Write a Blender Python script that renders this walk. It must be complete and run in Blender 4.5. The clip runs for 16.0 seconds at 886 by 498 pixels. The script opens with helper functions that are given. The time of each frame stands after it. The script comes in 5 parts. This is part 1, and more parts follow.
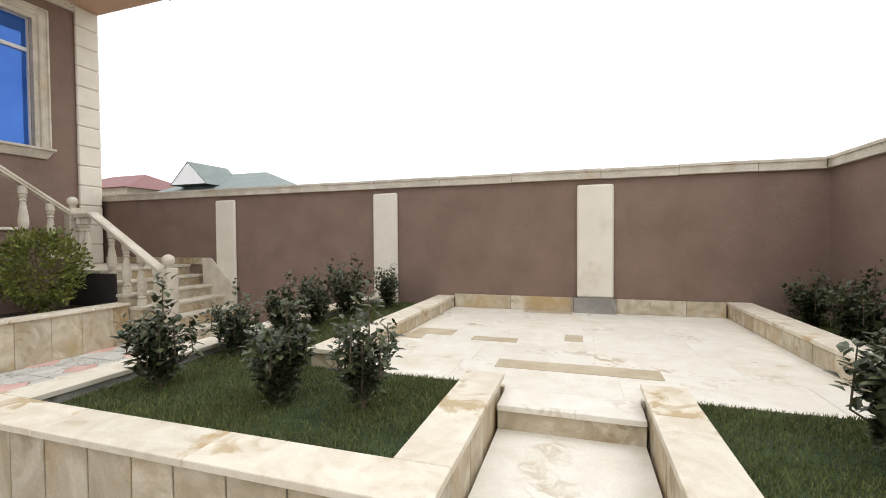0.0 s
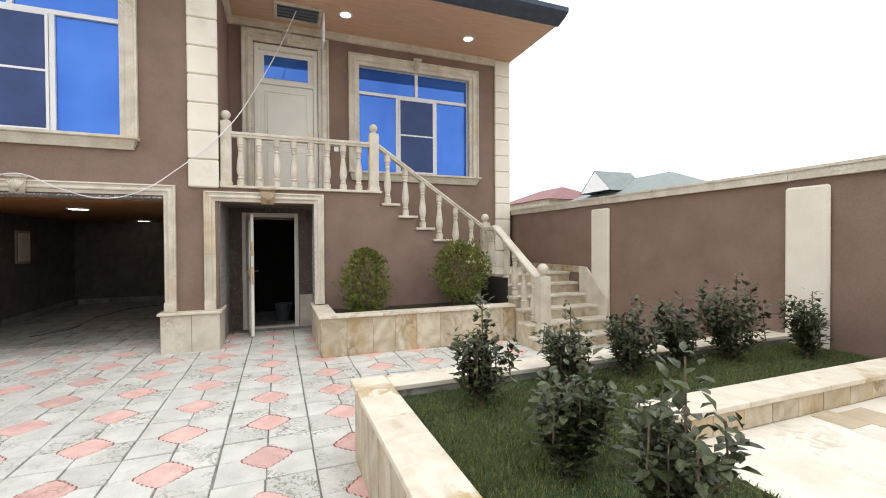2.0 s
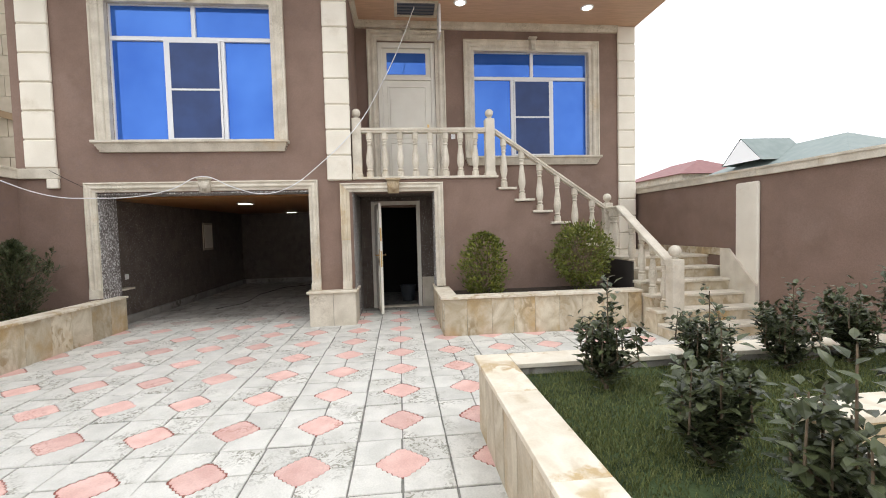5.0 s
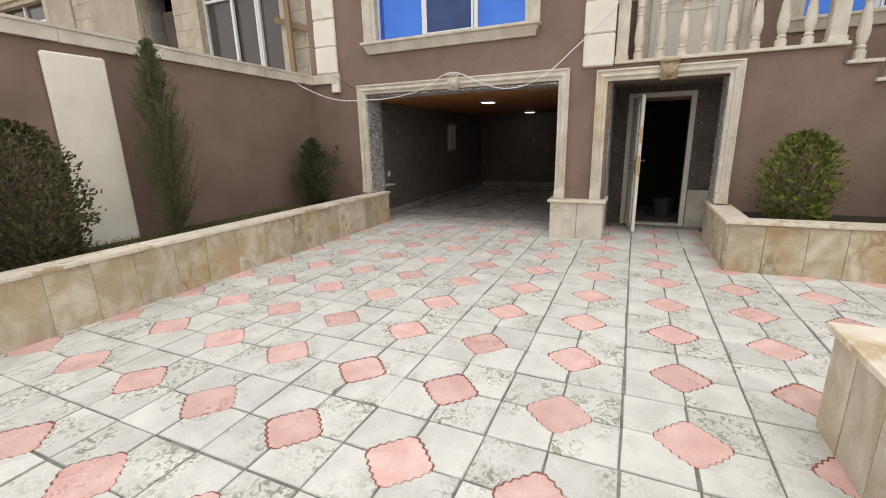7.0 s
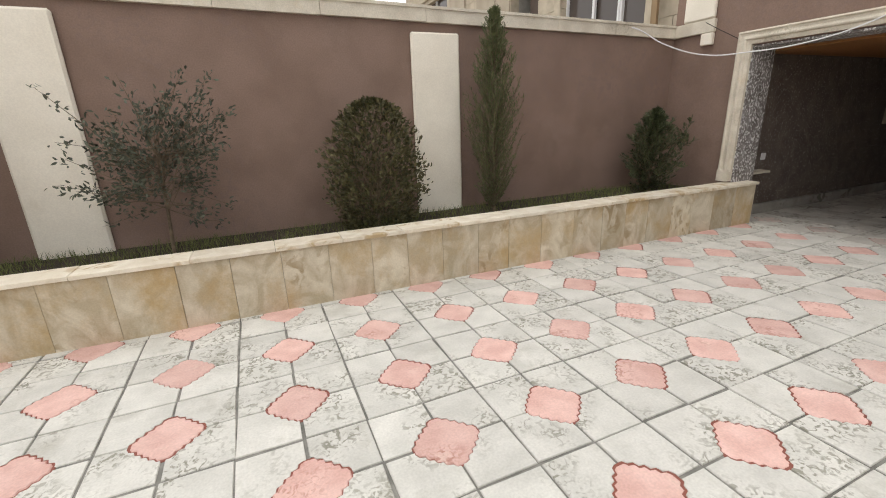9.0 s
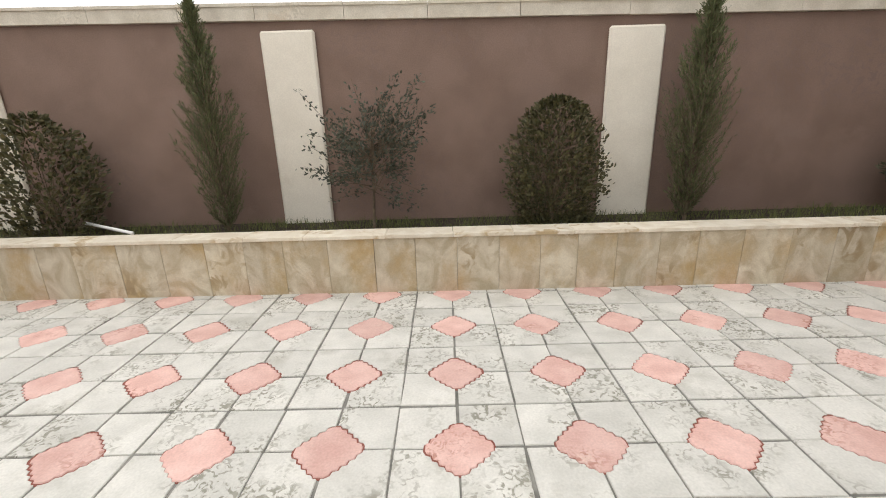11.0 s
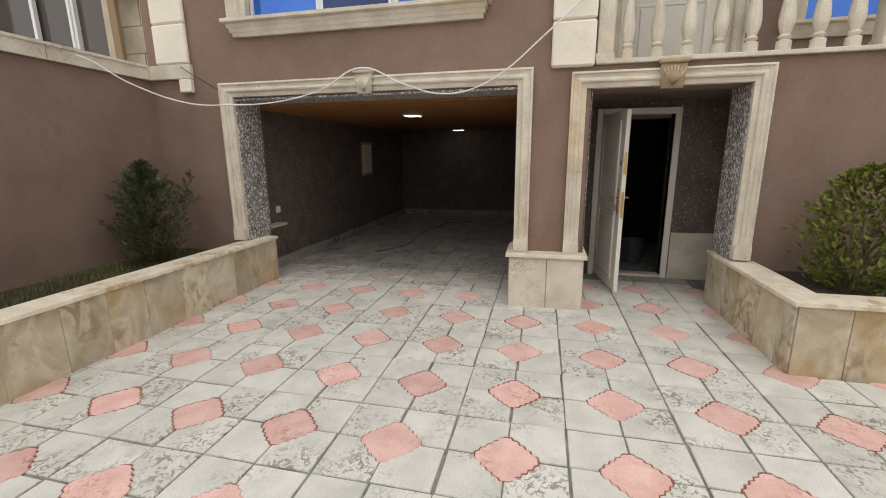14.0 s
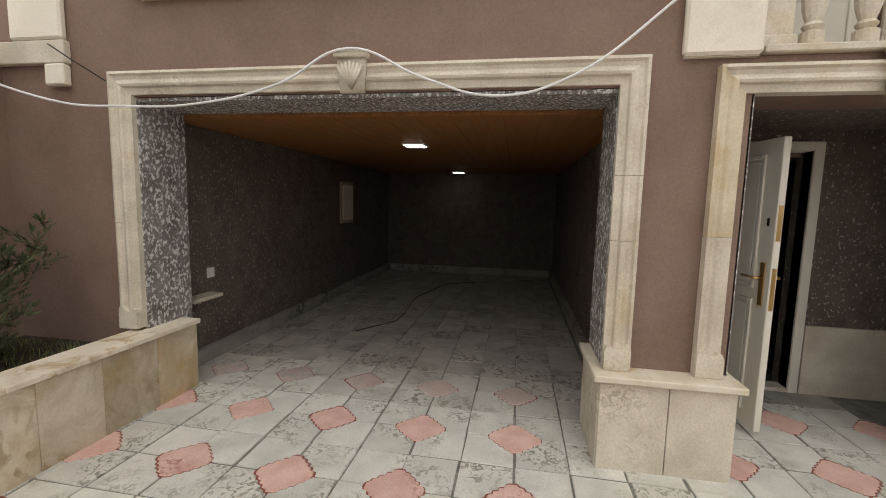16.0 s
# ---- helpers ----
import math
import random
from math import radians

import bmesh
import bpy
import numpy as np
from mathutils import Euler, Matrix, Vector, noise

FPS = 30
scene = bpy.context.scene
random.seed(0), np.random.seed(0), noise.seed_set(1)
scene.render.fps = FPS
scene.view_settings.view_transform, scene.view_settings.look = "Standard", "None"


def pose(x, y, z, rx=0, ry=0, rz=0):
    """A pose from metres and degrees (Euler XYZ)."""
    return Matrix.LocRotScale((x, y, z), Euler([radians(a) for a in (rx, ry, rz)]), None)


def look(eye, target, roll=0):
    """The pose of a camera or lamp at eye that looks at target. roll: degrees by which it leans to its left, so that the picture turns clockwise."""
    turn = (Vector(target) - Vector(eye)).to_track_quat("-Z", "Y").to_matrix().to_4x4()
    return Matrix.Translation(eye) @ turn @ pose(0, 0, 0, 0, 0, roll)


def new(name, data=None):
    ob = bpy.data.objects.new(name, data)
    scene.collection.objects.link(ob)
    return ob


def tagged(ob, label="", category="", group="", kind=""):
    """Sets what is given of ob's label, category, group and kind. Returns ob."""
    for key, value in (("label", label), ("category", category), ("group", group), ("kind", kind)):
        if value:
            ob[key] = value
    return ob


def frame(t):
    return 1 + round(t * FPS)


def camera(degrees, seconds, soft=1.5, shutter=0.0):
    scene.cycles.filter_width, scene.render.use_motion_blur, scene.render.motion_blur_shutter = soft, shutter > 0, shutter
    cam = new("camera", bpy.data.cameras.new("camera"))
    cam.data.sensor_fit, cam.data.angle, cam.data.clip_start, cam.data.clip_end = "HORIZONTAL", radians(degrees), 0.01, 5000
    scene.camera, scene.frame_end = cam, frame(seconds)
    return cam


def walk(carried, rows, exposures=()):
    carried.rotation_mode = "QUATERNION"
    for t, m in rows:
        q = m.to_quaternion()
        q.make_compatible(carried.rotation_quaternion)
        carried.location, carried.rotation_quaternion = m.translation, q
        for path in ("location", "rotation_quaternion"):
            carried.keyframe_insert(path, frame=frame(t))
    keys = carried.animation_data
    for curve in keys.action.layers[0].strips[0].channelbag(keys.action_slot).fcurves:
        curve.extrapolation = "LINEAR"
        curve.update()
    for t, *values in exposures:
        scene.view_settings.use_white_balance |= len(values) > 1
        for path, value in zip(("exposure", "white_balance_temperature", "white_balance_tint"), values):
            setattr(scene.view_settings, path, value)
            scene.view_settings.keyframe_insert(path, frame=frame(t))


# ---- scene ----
cam = camera(92.2, 16.0, soft=1.0)
# seconds, eye, a point looked at, lean
PATH = [
    (0, (1.097, 0.889, 1.346), (0.488, 2.793, 1.298), -0.4),
    (0.5, (1.104, 1.117, 1.395), (0.066, 2.825, 1.336), -0.6),
    (1, (0.959, 1.308, 1.411), (-0.309, 2.854, 1.356), -0.5),
    (1.5, (0.984, 1.549, 1.459), (-0.575, 2.801, 1.406), -0.5),
    (2, (1.056, 1.637, 1.459), (-0.81, 2.357, 1.432), -0.3),
    (2.5, (1.117, 1.647, 1.48), (-0.834, 2.09, 1.465), -0.1),
    (3, (1.127, 1.617, 1.479), (-0.846, 1.947, 1.479), -0.5),
    (5.3, (1.131, 1.572, 1.433), (-0.859, 1.723, 1.3), -1.8),
    (5.5, (1.104, 1.567, 1.42), (-0.887, 1.665, 1.25), -2.0),
    (6, (1.017, 1.469, 1.413), (-0.945, 1.23, 1.114), -0.9),
    (6.5, (0.76, 1.294, 1.416), (-1.101, 0.689, 1.004), -0.3),
    (7, (0.519, 1.196, 1.399), (-1.251, 0.409, 0.9), -1.4),
    (7.5, (0.19, 1.082, 1.431), (-1.439, 0.053, 0.897), -2.2),
    (8, (-0.046, 0.848, 1.437), (-1.519, -0.378, 0.865), 0.6),
    (8.5, (-0.177, 0.645, 1.473), (-1.399, -0.818, 0.868), -0.2),
    (9, (-0.248, 0.629, 1.452), (-0.995, -1.128, 0.857), -2.0),
    (9.5, (-0.288, 0.71, 1.462), (-0.452, -1.194, 0.873), -2.2),
    (9.7, (-0.258, 0.745, 1.475), (-0.2, -1.158, 0.882), -2.2),
    (11.8, (-0.237, 0.689, 1.433), (-0.341, -1.226, 0.866), -0.3),
    (12, (-0.259, 0.671, 1.431), (-0.613, -1.212, 0.857), -0.3),
    (12.5, (-0.353, 0.617, 1.445), (-1.423, -0.961, 0.84), -1.0),
    (13, (-0.622, 0.604, 1.45), (-2.189, -0.463, 0.814), -0.9),
    (13.5, (-0.999, 0.62, 1.473), (-2.76, -0.079, 0.831), -0.7),
    (14, (-1.428, 0.451, 1.494), (-3.33, 0.011, 1.062), -0.5),
    (14.5, (-1.833, 0.291, 1.477), (-3.77, -0.109, 1.18), -0.6),
    (15, (-2.32, 0.171, 1.509), (-4.264, -0.228, 1.262), -0.6),
    (15.5, (-2.735, -0.095, 1.491), (-4.683, -0.493, 1.275), -0.7),
    (16, (-3.169, -0.325, 1.471), (-5.128, -0.661, 1.252), 1.4),
]
walk(cam, [(t, look(eye, aim, lean)) for t, eye, aim, lean in PATH], exposures=[(0.0, -0.06, 6380, 10), (1.5, 0.12, 6330, 10), (3.0, 0.24, 6300, 10), (5.5, 0.17, 6280, 10), (7.0, 0.0, 6480, 10), (9.0, 0.0, 6600, 10),
                                                                        (12.0, 0.0, 6600, 10), (13.0, -0.07, 6650, 10), (14.5, -0.12, 6680, 10), (16.0, -0.18, 6850, 10)])

# ---- light: a bright overcast sky ----
world = bpy.data.worlds.new("overcast_sky")
scene.world = world
world.use_nodes = True
wn, wl = world.node_tree.nodes, world.node_tree.links
bg = wn["Background"]
sky = wn.new("ShaderNodeTexSky")
sky.sky_type, sky.sun_disc = "NISHITA", False
sky.sun_elevation, sky.sun_rotation, sky.dust_density = radians(55), radians(200), 6.0
grey = wn.new("ShaderNodeHueSaturation")
grey.inputs["Saturation"].default_value = 0.12
cloud = wn.new("ShaderNodeMix")
cloud.data_type = "RGBA"
cloud.inputs["Factor"].default_value = 0.8
cloud.inputs["B"].default_value = (12.0, 12.0, 12.1, 1)
wl.new(sky.outputs["Color"], grey.inputs["Color"])
wl.new(grey.outputs["Color"], cloud.inputs["A"])
wl.new(cloud.outputs["Result"], bg.inputs["Color"])
bg.inputs["Strength"].default_value = 0.13
sun_data = bpy.data.lights.new("sun", "SUN")
sun_data.energy, sun_data.angle, sun_data.color = 0.6, radians(25), (1.0, 0.96, 0.9)
sun = new("sun", sun_data)
sun.matrix_world = look((6, 4, 14), (0, 1, 0))


# ---- materials ----
def ramp_node(nodes, stops):
    r = nodes.new("ShaderNodeValToRGB")
    els = r.color_ramp.elements
    while len(els) < len(stops):
        els.new(0.5)
    for e, (p, c) in zip(els, stops):
        e.position, e.color = p, (*c, 1)
    return r


def material(name, dark, light, scale=6.0, rough=0.8, bump=0.1, fine=120.0, spread=(0.35, 0.65), stain=None, stain_scale=1.2,
             stain_at=(0.55, 0.7), vary=0.0, metal=0.0, island=False, distort=0.0, stretch=(1, 1, 1), spec=0.4, flake=None, grain=0.0):
    """Two scales of mottling, an optional stain, and fine relief, all in world metres."""
    m = bpy.data.materials.new(name)
    m.use_nodes = True
    n, l = m.node_tree.nodes, m.node_tree.links
    b = n["Principled BSDF"]
    g = n.new("ShaderNodeNewGeometry")
    mp = n.new("ShaderNodeMapping")
    mp.inputs["Scale"].default_value = stretch
    l.new(g.outputs["Position"], mp.inputs["Vector"])
    rnd = n.new("ShaderNodeObjectInfo").outputs["Random"]
    if island:
        rnd = g.outputs["Random Per Island"]
    shift = n.new("ShaderNodeVectorMath")
    shift.operation = "ADD"
    l.new(mp.outputs["Vector"], shift.inputs[0])
    if vary:
        far = n.new("ShaderNodeMath")
        far.operation = "MULTIPLY"
        far.inputs[1].default_value = 37.0
        l.new(rnd, far.inputs[0])
        l.new(far.outputs[0], shift.inputs[1])
    else:
        shift.inputs[1].default_value = (0, 0, 0)
    pos = shift.outputs["Vector"]
    t1 = n.new("ShaderNodeTexNoise")
    t1.inputs["Scale"].default_value, t1.inputs["Detail"].default_value = scale, 6
    t1.inputs["Distortion"].default_value = distort
    l.new(pos, t1.inputs["Vector"])
    r1 = ramp_node(n, [(spread[0], dark), (spread[1], light)])
    l.new(t1.outputs["Fac"], r1.inputs["Fac"])
    col = r1.outputs["Color"]
    if stain:
        t2 = n.new("ShaderNodeTexNoise")
        t2.inputs["Scale"].default_value, t2.inputs["Detail"].default_value, t2.inputs["Roughness"].default_value = stain_scale, 8, 0.65
        l.new(pos, t2.inputs["Vector"])
        r2 = ramp_node(n, [(stain_at[0], (0, 0, 0)), (stain_at[1], (1, 1, 1))])
        l.new(t2.outputs["Fac"], r2.inputs["Fac"])
        mx = n.new("ShaderNodeMix")
        mx.data_type = "RGBA"
        l.new(r2.outputs["Color"], mx.inputs["Factor"])
        l.new(col, mx.inputs["A"])
        mx.inputs["B"].default_value = (*stain, 1)
        col = mx.outputs["Result"]
    if flake:
        # flaking and grime: a fine broken pattern that shows only inside large drifting patches
        colour, ms, lo, hi, fs = flake
        ta, tb = n.new("ShaderNodeTexNoise"), n.new("ShaderNodeTexNoise")
        ta.inputs["Scale"].default_value, ta.inputs["Detail"].default_value = ms, 4
        tb.inputs["Scale"].default_value, tb.inputs["Detail"].default_value, tb.inputs["Distortion"].default_value = fs, 7, 1.4
        l.new(pos, ta.inputs["Vector"])
        l.new(pos, tb.inputs["Vector"])
        ra, rb = ramp_node(n, [(lo, (0, 0, 0)), (hi, (1, 1, 1))]), ramp_node(n, [(0.50, (0, 0, 0)), (0.60, (1, 1, 1))])
        l.new(ta.outputs["Fac"], ra.inputs["Fac"])
        l.new(tb.outputs["Fac"], rb.inputs["Fac"])
        mul = n.new("ShaderNodeMath")
        mul.operation = "MULTIPLY"
        l.new(ra.outputs["Color"], mul.inputs[0])
        l.new(rb.outputs["Color"], mul.inputs[1])
        mf = n.new("ShaderNodeMix")
        mf.data_type = "RGBA"
        l.new(mul.outputs[0], mf.inputs["Factor"])
        l.new(col, mf.inputs["A"])
        mf.inputs["B"].default_value = (*colour, 1)
        col = mf.outputs["Result"]
    if grain:
        tg = n.new("ShaderNodeTexNoise")
        tg.inputs["Scale"].default_value, tg.inputs["Detail"].default_value = 85.0, 5
        l.new(g.outputs["Position"], tg.inputs["Vector"])
        gr = n.new("ShaderNodeMapRange")
        gr.inputs["From Min"].default_value, gr.inputs["From Max"].default_value = 0.3, 0.7
        gr.inputs["To Min"].default_value, gr.inputs["To Max"].default_value = 1 - grain, 1 + grain
        l.new(tg.outputs["Fac"], gr.inputs["Value"])
        hg = n.new("ShaderNodeHueSaturation")
        l.new(gr.outputs["Result"], hg.inputs["Value"])
        l.new(col, hg.inputs["Color"])
        col = hg.outputs["Color"]
    if vary:
        mr = n.new("ShaderNodeMapRange")
        mr.inputs["To Min"].default_value, mr.inputs["To Max"].default_value = 1 - vary, 1 + vary
        l.new(rnd, mr.inputs["Value"])
        hs = n.new("ShaderNodeHueSaturation")
        l.new(mr.outputs["Result"], hs.inputs["Value"])
        l.new(col, hs.inputs["Color"])
        col = hs.outputs["Color"]
    l.new(col, b.inputs["Base Color"])
    t3 = n.new("ShaderNodeTexNoise")
    t3.inputs["Scale"].default_value, t3.inputs["Detail"].default_value = fine, 4
    l.new(g.outputs["Position"], t3.inputs["Vector"])
    if bump:
        bp = n.new("ShaderNodeBump")
        bp.inputs["Strength"].default_value, bp.inputs["Distance"].default_value = bump, 0.01
        l.new(t3.outputs["Fac"], bp.inputs["Height"])
        l.new(bp.outputs["Normal"], b.inputs["Normal"])
    rr = n.new("ShaderNodeMapRange")
    rr.inputs["To Min"].default_value, rr.inputs["To Max"].default_value = max(0.0, rough - 0.1), min(1.0, rough + 0.1)
    l.new(t1.outputs["Fac"], rr.inputs["Value"])
    l.new(rr.outputs["Result"], b.inputs["Roughness"])
    b.inputs["Metallic"].default_value = metal
    b.inputs["Specular IOR Level"].default_value = spec
    return m


def plain(name, colour, rough=0.5, metal=0.0, emit=0.0):
    m = bpy.data.materials.new(name)
    m.use_nodes = True
    b = m.node_tree.nodes["Principled BSDF"]
    b.inputs["Base Color"].default_value = (*colour, 1)
    b.inputs["Roughness"].default_value, b.inputs["Metallic"].default_value = rough, metal
    if emit:
        b.inputs["Emission Color"].default_value = (*colour, 1)
        b.inputs["Emission Strength"].default_value = emit
    return m


M_PLASTER = material("brown_plaster", (0.219, 0.147, 0.113), (0.262, 0.180, 0.142), 2.5, 0.92, 0.35, 260, stain=(0.282, 0.202, 0.163), stain_scale=1.5, stain_at=(0.55, 0.75), grain=0.10, flake=((0.222, 0.154, 0.132), 0.8, 0.5, 0.75, 12.0))
M_CREAM = material("cream_plaster", (0.77, 0.715, 0.605), (0.84, 0.785, 0.675), 3, 0.85, 0.2, 220, grain=0.05, stain=(0.62, 0.55, 0.43), stain_scale=2.0, stain_at=(0.6, 0.8))
M_STONE = material("cream_limestone", (0.56, 0.505, 0.41), (0.70, 0.645, 0.54), 5, 0.75, 0.12, 140, stain=(0.54, 0.42, 0.26), stain_scale=1.4, stain_at=(0.58, 0.75), grain=0.10, flake=((0.42, 0.37, 0.28), 2.0, 0.52, 0.72, 20.0))
M_SLAB = material("sandstone_cladding", (0.46, 0.385, 0.265), (0.655, 0.59, 0.465), 2.6, 0.6, 0.10, 90, spread=(0.36, 0.64), stain=(0.47, 0.335, 0.165), stain_scale=1.7,
                  stain_at=(0.49, 0.66), vary=0.10, distort=2.8, stretch=(1, 1, 0.8), grain=0.07, flake=((0.36, 0.27, 0.155), 1.8, 0.48, 0.62, 7.0))
M_CAP = material("pale_sandstone_coping", (0.68, 0.60, 0.47), (0.80, 0.74, 0.62), 4, 0.55, 0.08, 100, stain=(0.55, 0.40, 0.21), stain_scale=2.3, stain_at=(0.60, 0.66), vary=0.06, distort=1.8, grain=0.04, flake=((0.50, 0.38, 0.22), 2.2, 0.52, 0.62, 6.0))
M_PAVE = material("pale_stone_paving", (0.74, 0.69, 0.59), (0.82, 0.78, 0.70), 3, 0.5, 0.08, 80, stain=(0.66, 0.56, 0.41), stain_scale=1.1, stain_at=(0.56, 0.75), vary=0.025, distort=1.5, grain=0.05, flake=((0.52, 0.43, 0.30), 1.6, 0.55, 0.68, 9.0))
M_BED = material("damp_sand_bed", (0.46, 0.38, 0.26), (0.55, 0.47, 0.34), 8, 0.9, 0.2, 120)
M_GROUT = material("dirty_grey_grout", (0.15, 0.147, 0.13), (0.27, 0.262, 0.235), 9, 0.95, 0.3, 150)
M_TILE = material("weathered_white_concrete", (0.57, 0.56, 0.515), (0.685, 0.67, 0.62), 5, 0.75, 0.3, 60, stain=(0.47, 0.455, 0.40), stain_scale=2.6, stain_at=(0.56, 0.75), vary=0.06, grain=0.07, flake=((0.285, 0.275, 0.225), 2.3, 0.49, 0.61, 25.0))
M_PINK = material("pink_painted_concrete", (0.64, 0.395, 0.345), (0.75, 0.51, 0.455), 7, 0.7, 0.25, 70, stain=(0.75, 0.55, 0.48), stain_scale=6, stain_at=(0.6, 0.75), vary=0.10, grain=0.08, flake=((0.50, 0.26, 0.21), 3.0, 0.55, 0.68, 24.0))
M_RIM = plain("dark_red_rim", (0.26, 0.09, 0.065), 0.85)
M_CONC = material("dusty_concrete", (0.25, 0.235, 0.21), (0.38, 0.36, 0.325), 3, 0.9, 0.2, 60, vary=0.08, grain=0.1, flake=((0.16, 0.145, 0.125), 2.0, 0.48, 0.6, 9.0))
# one spatter plaster in two tones: darker for inner walls, paler for reveals
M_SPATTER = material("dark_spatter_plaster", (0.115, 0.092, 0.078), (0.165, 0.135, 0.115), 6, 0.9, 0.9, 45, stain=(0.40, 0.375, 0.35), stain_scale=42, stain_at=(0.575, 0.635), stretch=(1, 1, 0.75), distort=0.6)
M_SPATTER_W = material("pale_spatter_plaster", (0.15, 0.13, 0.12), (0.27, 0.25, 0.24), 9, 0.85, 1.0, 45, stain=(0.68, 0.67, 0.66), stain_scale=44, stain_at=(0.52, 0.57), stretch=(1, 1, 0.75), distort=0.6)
M_TIMBER = material("varnished_timber_lining", (0.27, 0.120, 0.040), (0.37, 0.172, 0.060), 4, 0.45, 0.05, 60, stretch=(1, 14, 1))
M_SOFFIT = material("orange_timber_soffit", (0.56, 0.365, 0.245), (0.66, 0.44, 0.30), 4, 0.5, 0.04, 60, stretch=(12, 1, 1))
M_FASCIA = material("dark_blue_gutter_metal", (0.055, 0.072, 0.105), (0.075, 0.095, 0.135), 6, 0.4, 0.02, 100, metal=0.4)
M_WHITE = plain("white_window_frame", (0.80, 0.80, 0.80), 0.35)
M_DOOR = material("cream_painted_door", (0.77, 0.735, 0.645), (0.82, 0.79, 0.70), 3, 0.4, 0.02, 80)
M_GOLD = plain("brushed_brass", (0.72, 0.50, 0.22), 0.3, 1.0)
M_CABLE = plain("white_cable", (0.78, 0.78, 0.78), 0.5)
M_LAMP = plain("lit_lamp_panel", (1.0, 0.97, 0.9), 0.4, 0.0, 4.0)
# dust, with part of the garage's dimness mixed into the grey
M_DUST_DIM = material("dusty_dimmed_tiles", (0.33, 0.31, 0.275), (0.47, 0.45, 0.41), 3, 0.9, 0.2, 60, vary=0.08, island=True, grain=0.1, flake=((0.2, 0.185, 0.16), 2.0, 0.48, 0.6, 16.0))
M_SOIL = material("dark_damp_soil", (0.025, 0.018, 0.012), (0.06, 0.045, 0.03), 14, 0.95, 0.6, 60)
M_LAWN = material("lawn_earth_green", (0.02, 0.035, 0.012), (0.05, 0.075, 0.025), 10, 0.95, 0.5, 60)
M_BLADE = material("grass_blades", (0.080, 0.102, 0.026), (0.185, 0.195, 0.068), 5, 0.7, 0.0, 60, vary=0.3, island=True)
M_LEAF = material("glossy_dark_leaves", (0.039, 0.049, 0.022), (0.091, 0.105, 0.046), 9, 0.30, 0.0, 60, vary=0.3, island=True)
M_LEAF_Y = material("yellow_green_leaves", (0.068, 0.090, 0.015), (0.205, 0.215, 0.038), 7, 0.45, 0.0, 60, vary=0.3, island=True)
M_LEAF_C = material("cypress_needles", (0.075, 0.092, 0.036), (0.145, 0.155, 0.064), 7, 0.6, 0.0, 60, vary=0.3, island=True)
M_LEAF_B = material("box_leaves_browned", (0.043, 0.049, 0.018), (0.126, 0.106, 0.045), 6, 0.5, 0.0, 60, vary=0.35, island=True)
M_LEAF_O = material("olive_grey_leaves", (0.05, 0.06, 0.04), (0.10, 0.105, 0.07), 8, 0.55, 0.0, 60, vary=0.3, island=True)
M_BARK = material("brown_bark", (0.10, 0.075, 0.05), (0.20, 0.15, 0.10), 20, 0.9, 0.4, 90)
# near-black stands in for missing light in rooms; also colours hose and wire
M_BLACK = plain("unlit_room_and_wire_black", (0.012, 0.011, 0.010), 0.9)
M_BLOCK = material("yellow_limestone_blocks", (0.44, 0.38, 0.285), (0.57, 0.50, 0.39), 5, 0.85, 0.2, 70, vary=0.1, island=True)
M_WOOD = material("raw_plank", (0.20, 0.135, 0.075), (0.30, 0.21, 0.12), 5, 0.8, 0.1, 60, stretch=(1, 1, 0.1))
# greyed green: the distance haze is mixed into the roof colour
M_ROOF_G = material("hazed_green_sheet_roof", (0.21, 0.255, 0.24), (0.26, 0.30, 0.285), 2, 0.6, 0.02, 30)
M_ROOF_R = material("dark_red_roof", (0.25, 0.12, 0.115), (0.30, 0.155, 0.15), 2, 0.7, 0.02, 30)
M_GROUND = material("bare_ground", (0.22, 0.19, 0.15), (0.32, 0.28, 0.22), 0.4, 0.95, 0.2, 20)
M_OCHRE = material("ochre_stained_limestone", (0.37, 0.285, 0.175), (0.48, 0.385, 0.255), 7, 0.8, 0.2, 120, stain=(0.38, 0.26, 0.12), stain_scale=5.0, stain_at=(0.5, 0.7), grain=0.1)
M_PINK_DUSTY = material("dust_covered_medallion", (0.47, 0.36, 0.32), (0.55, 0.46, 0.41), 5, 0.9, 0.2, 60, vary=0.08, grain=0.08, flake=((0.40, 0.38, 0.34), 2.0, 0.42, 0.6, 12.0))
# step between yard and garage tiles: some dust, some of the dimness
M_HALF_DUST_DIM = material("half_dusty_dimmed_tiles", (0.42, 0.40, 0.36), (0.60, 0.58, 0.53), 2.2, 0.85, 0.25, 60, vary=0.08, island=True, grain=0.08, flake=((0.26, 0.24, 0.20), 2.0, 0.46, 0.6, 14.0))
M_TAN = material("tan_render", (0.40, 0.34, 0.26), (0.48, 0.42, 0.33), 3, 0.9, 0.2, 90, grain=0.06)
M_DOOR_BROWN = material("dark_brown_door", (0.055, 0.035, 0.025), (0.085, 0.055, 0.04), 4, 0.5, 0.05, 60)
M_PLASTIC = plain("white_plastic", (0.82, 0.82, 0.80), 0.45)
M_DARKGLASS = plain("brown_tinted_window_glass", (0.085, 0.07, 0.062), 0.12)


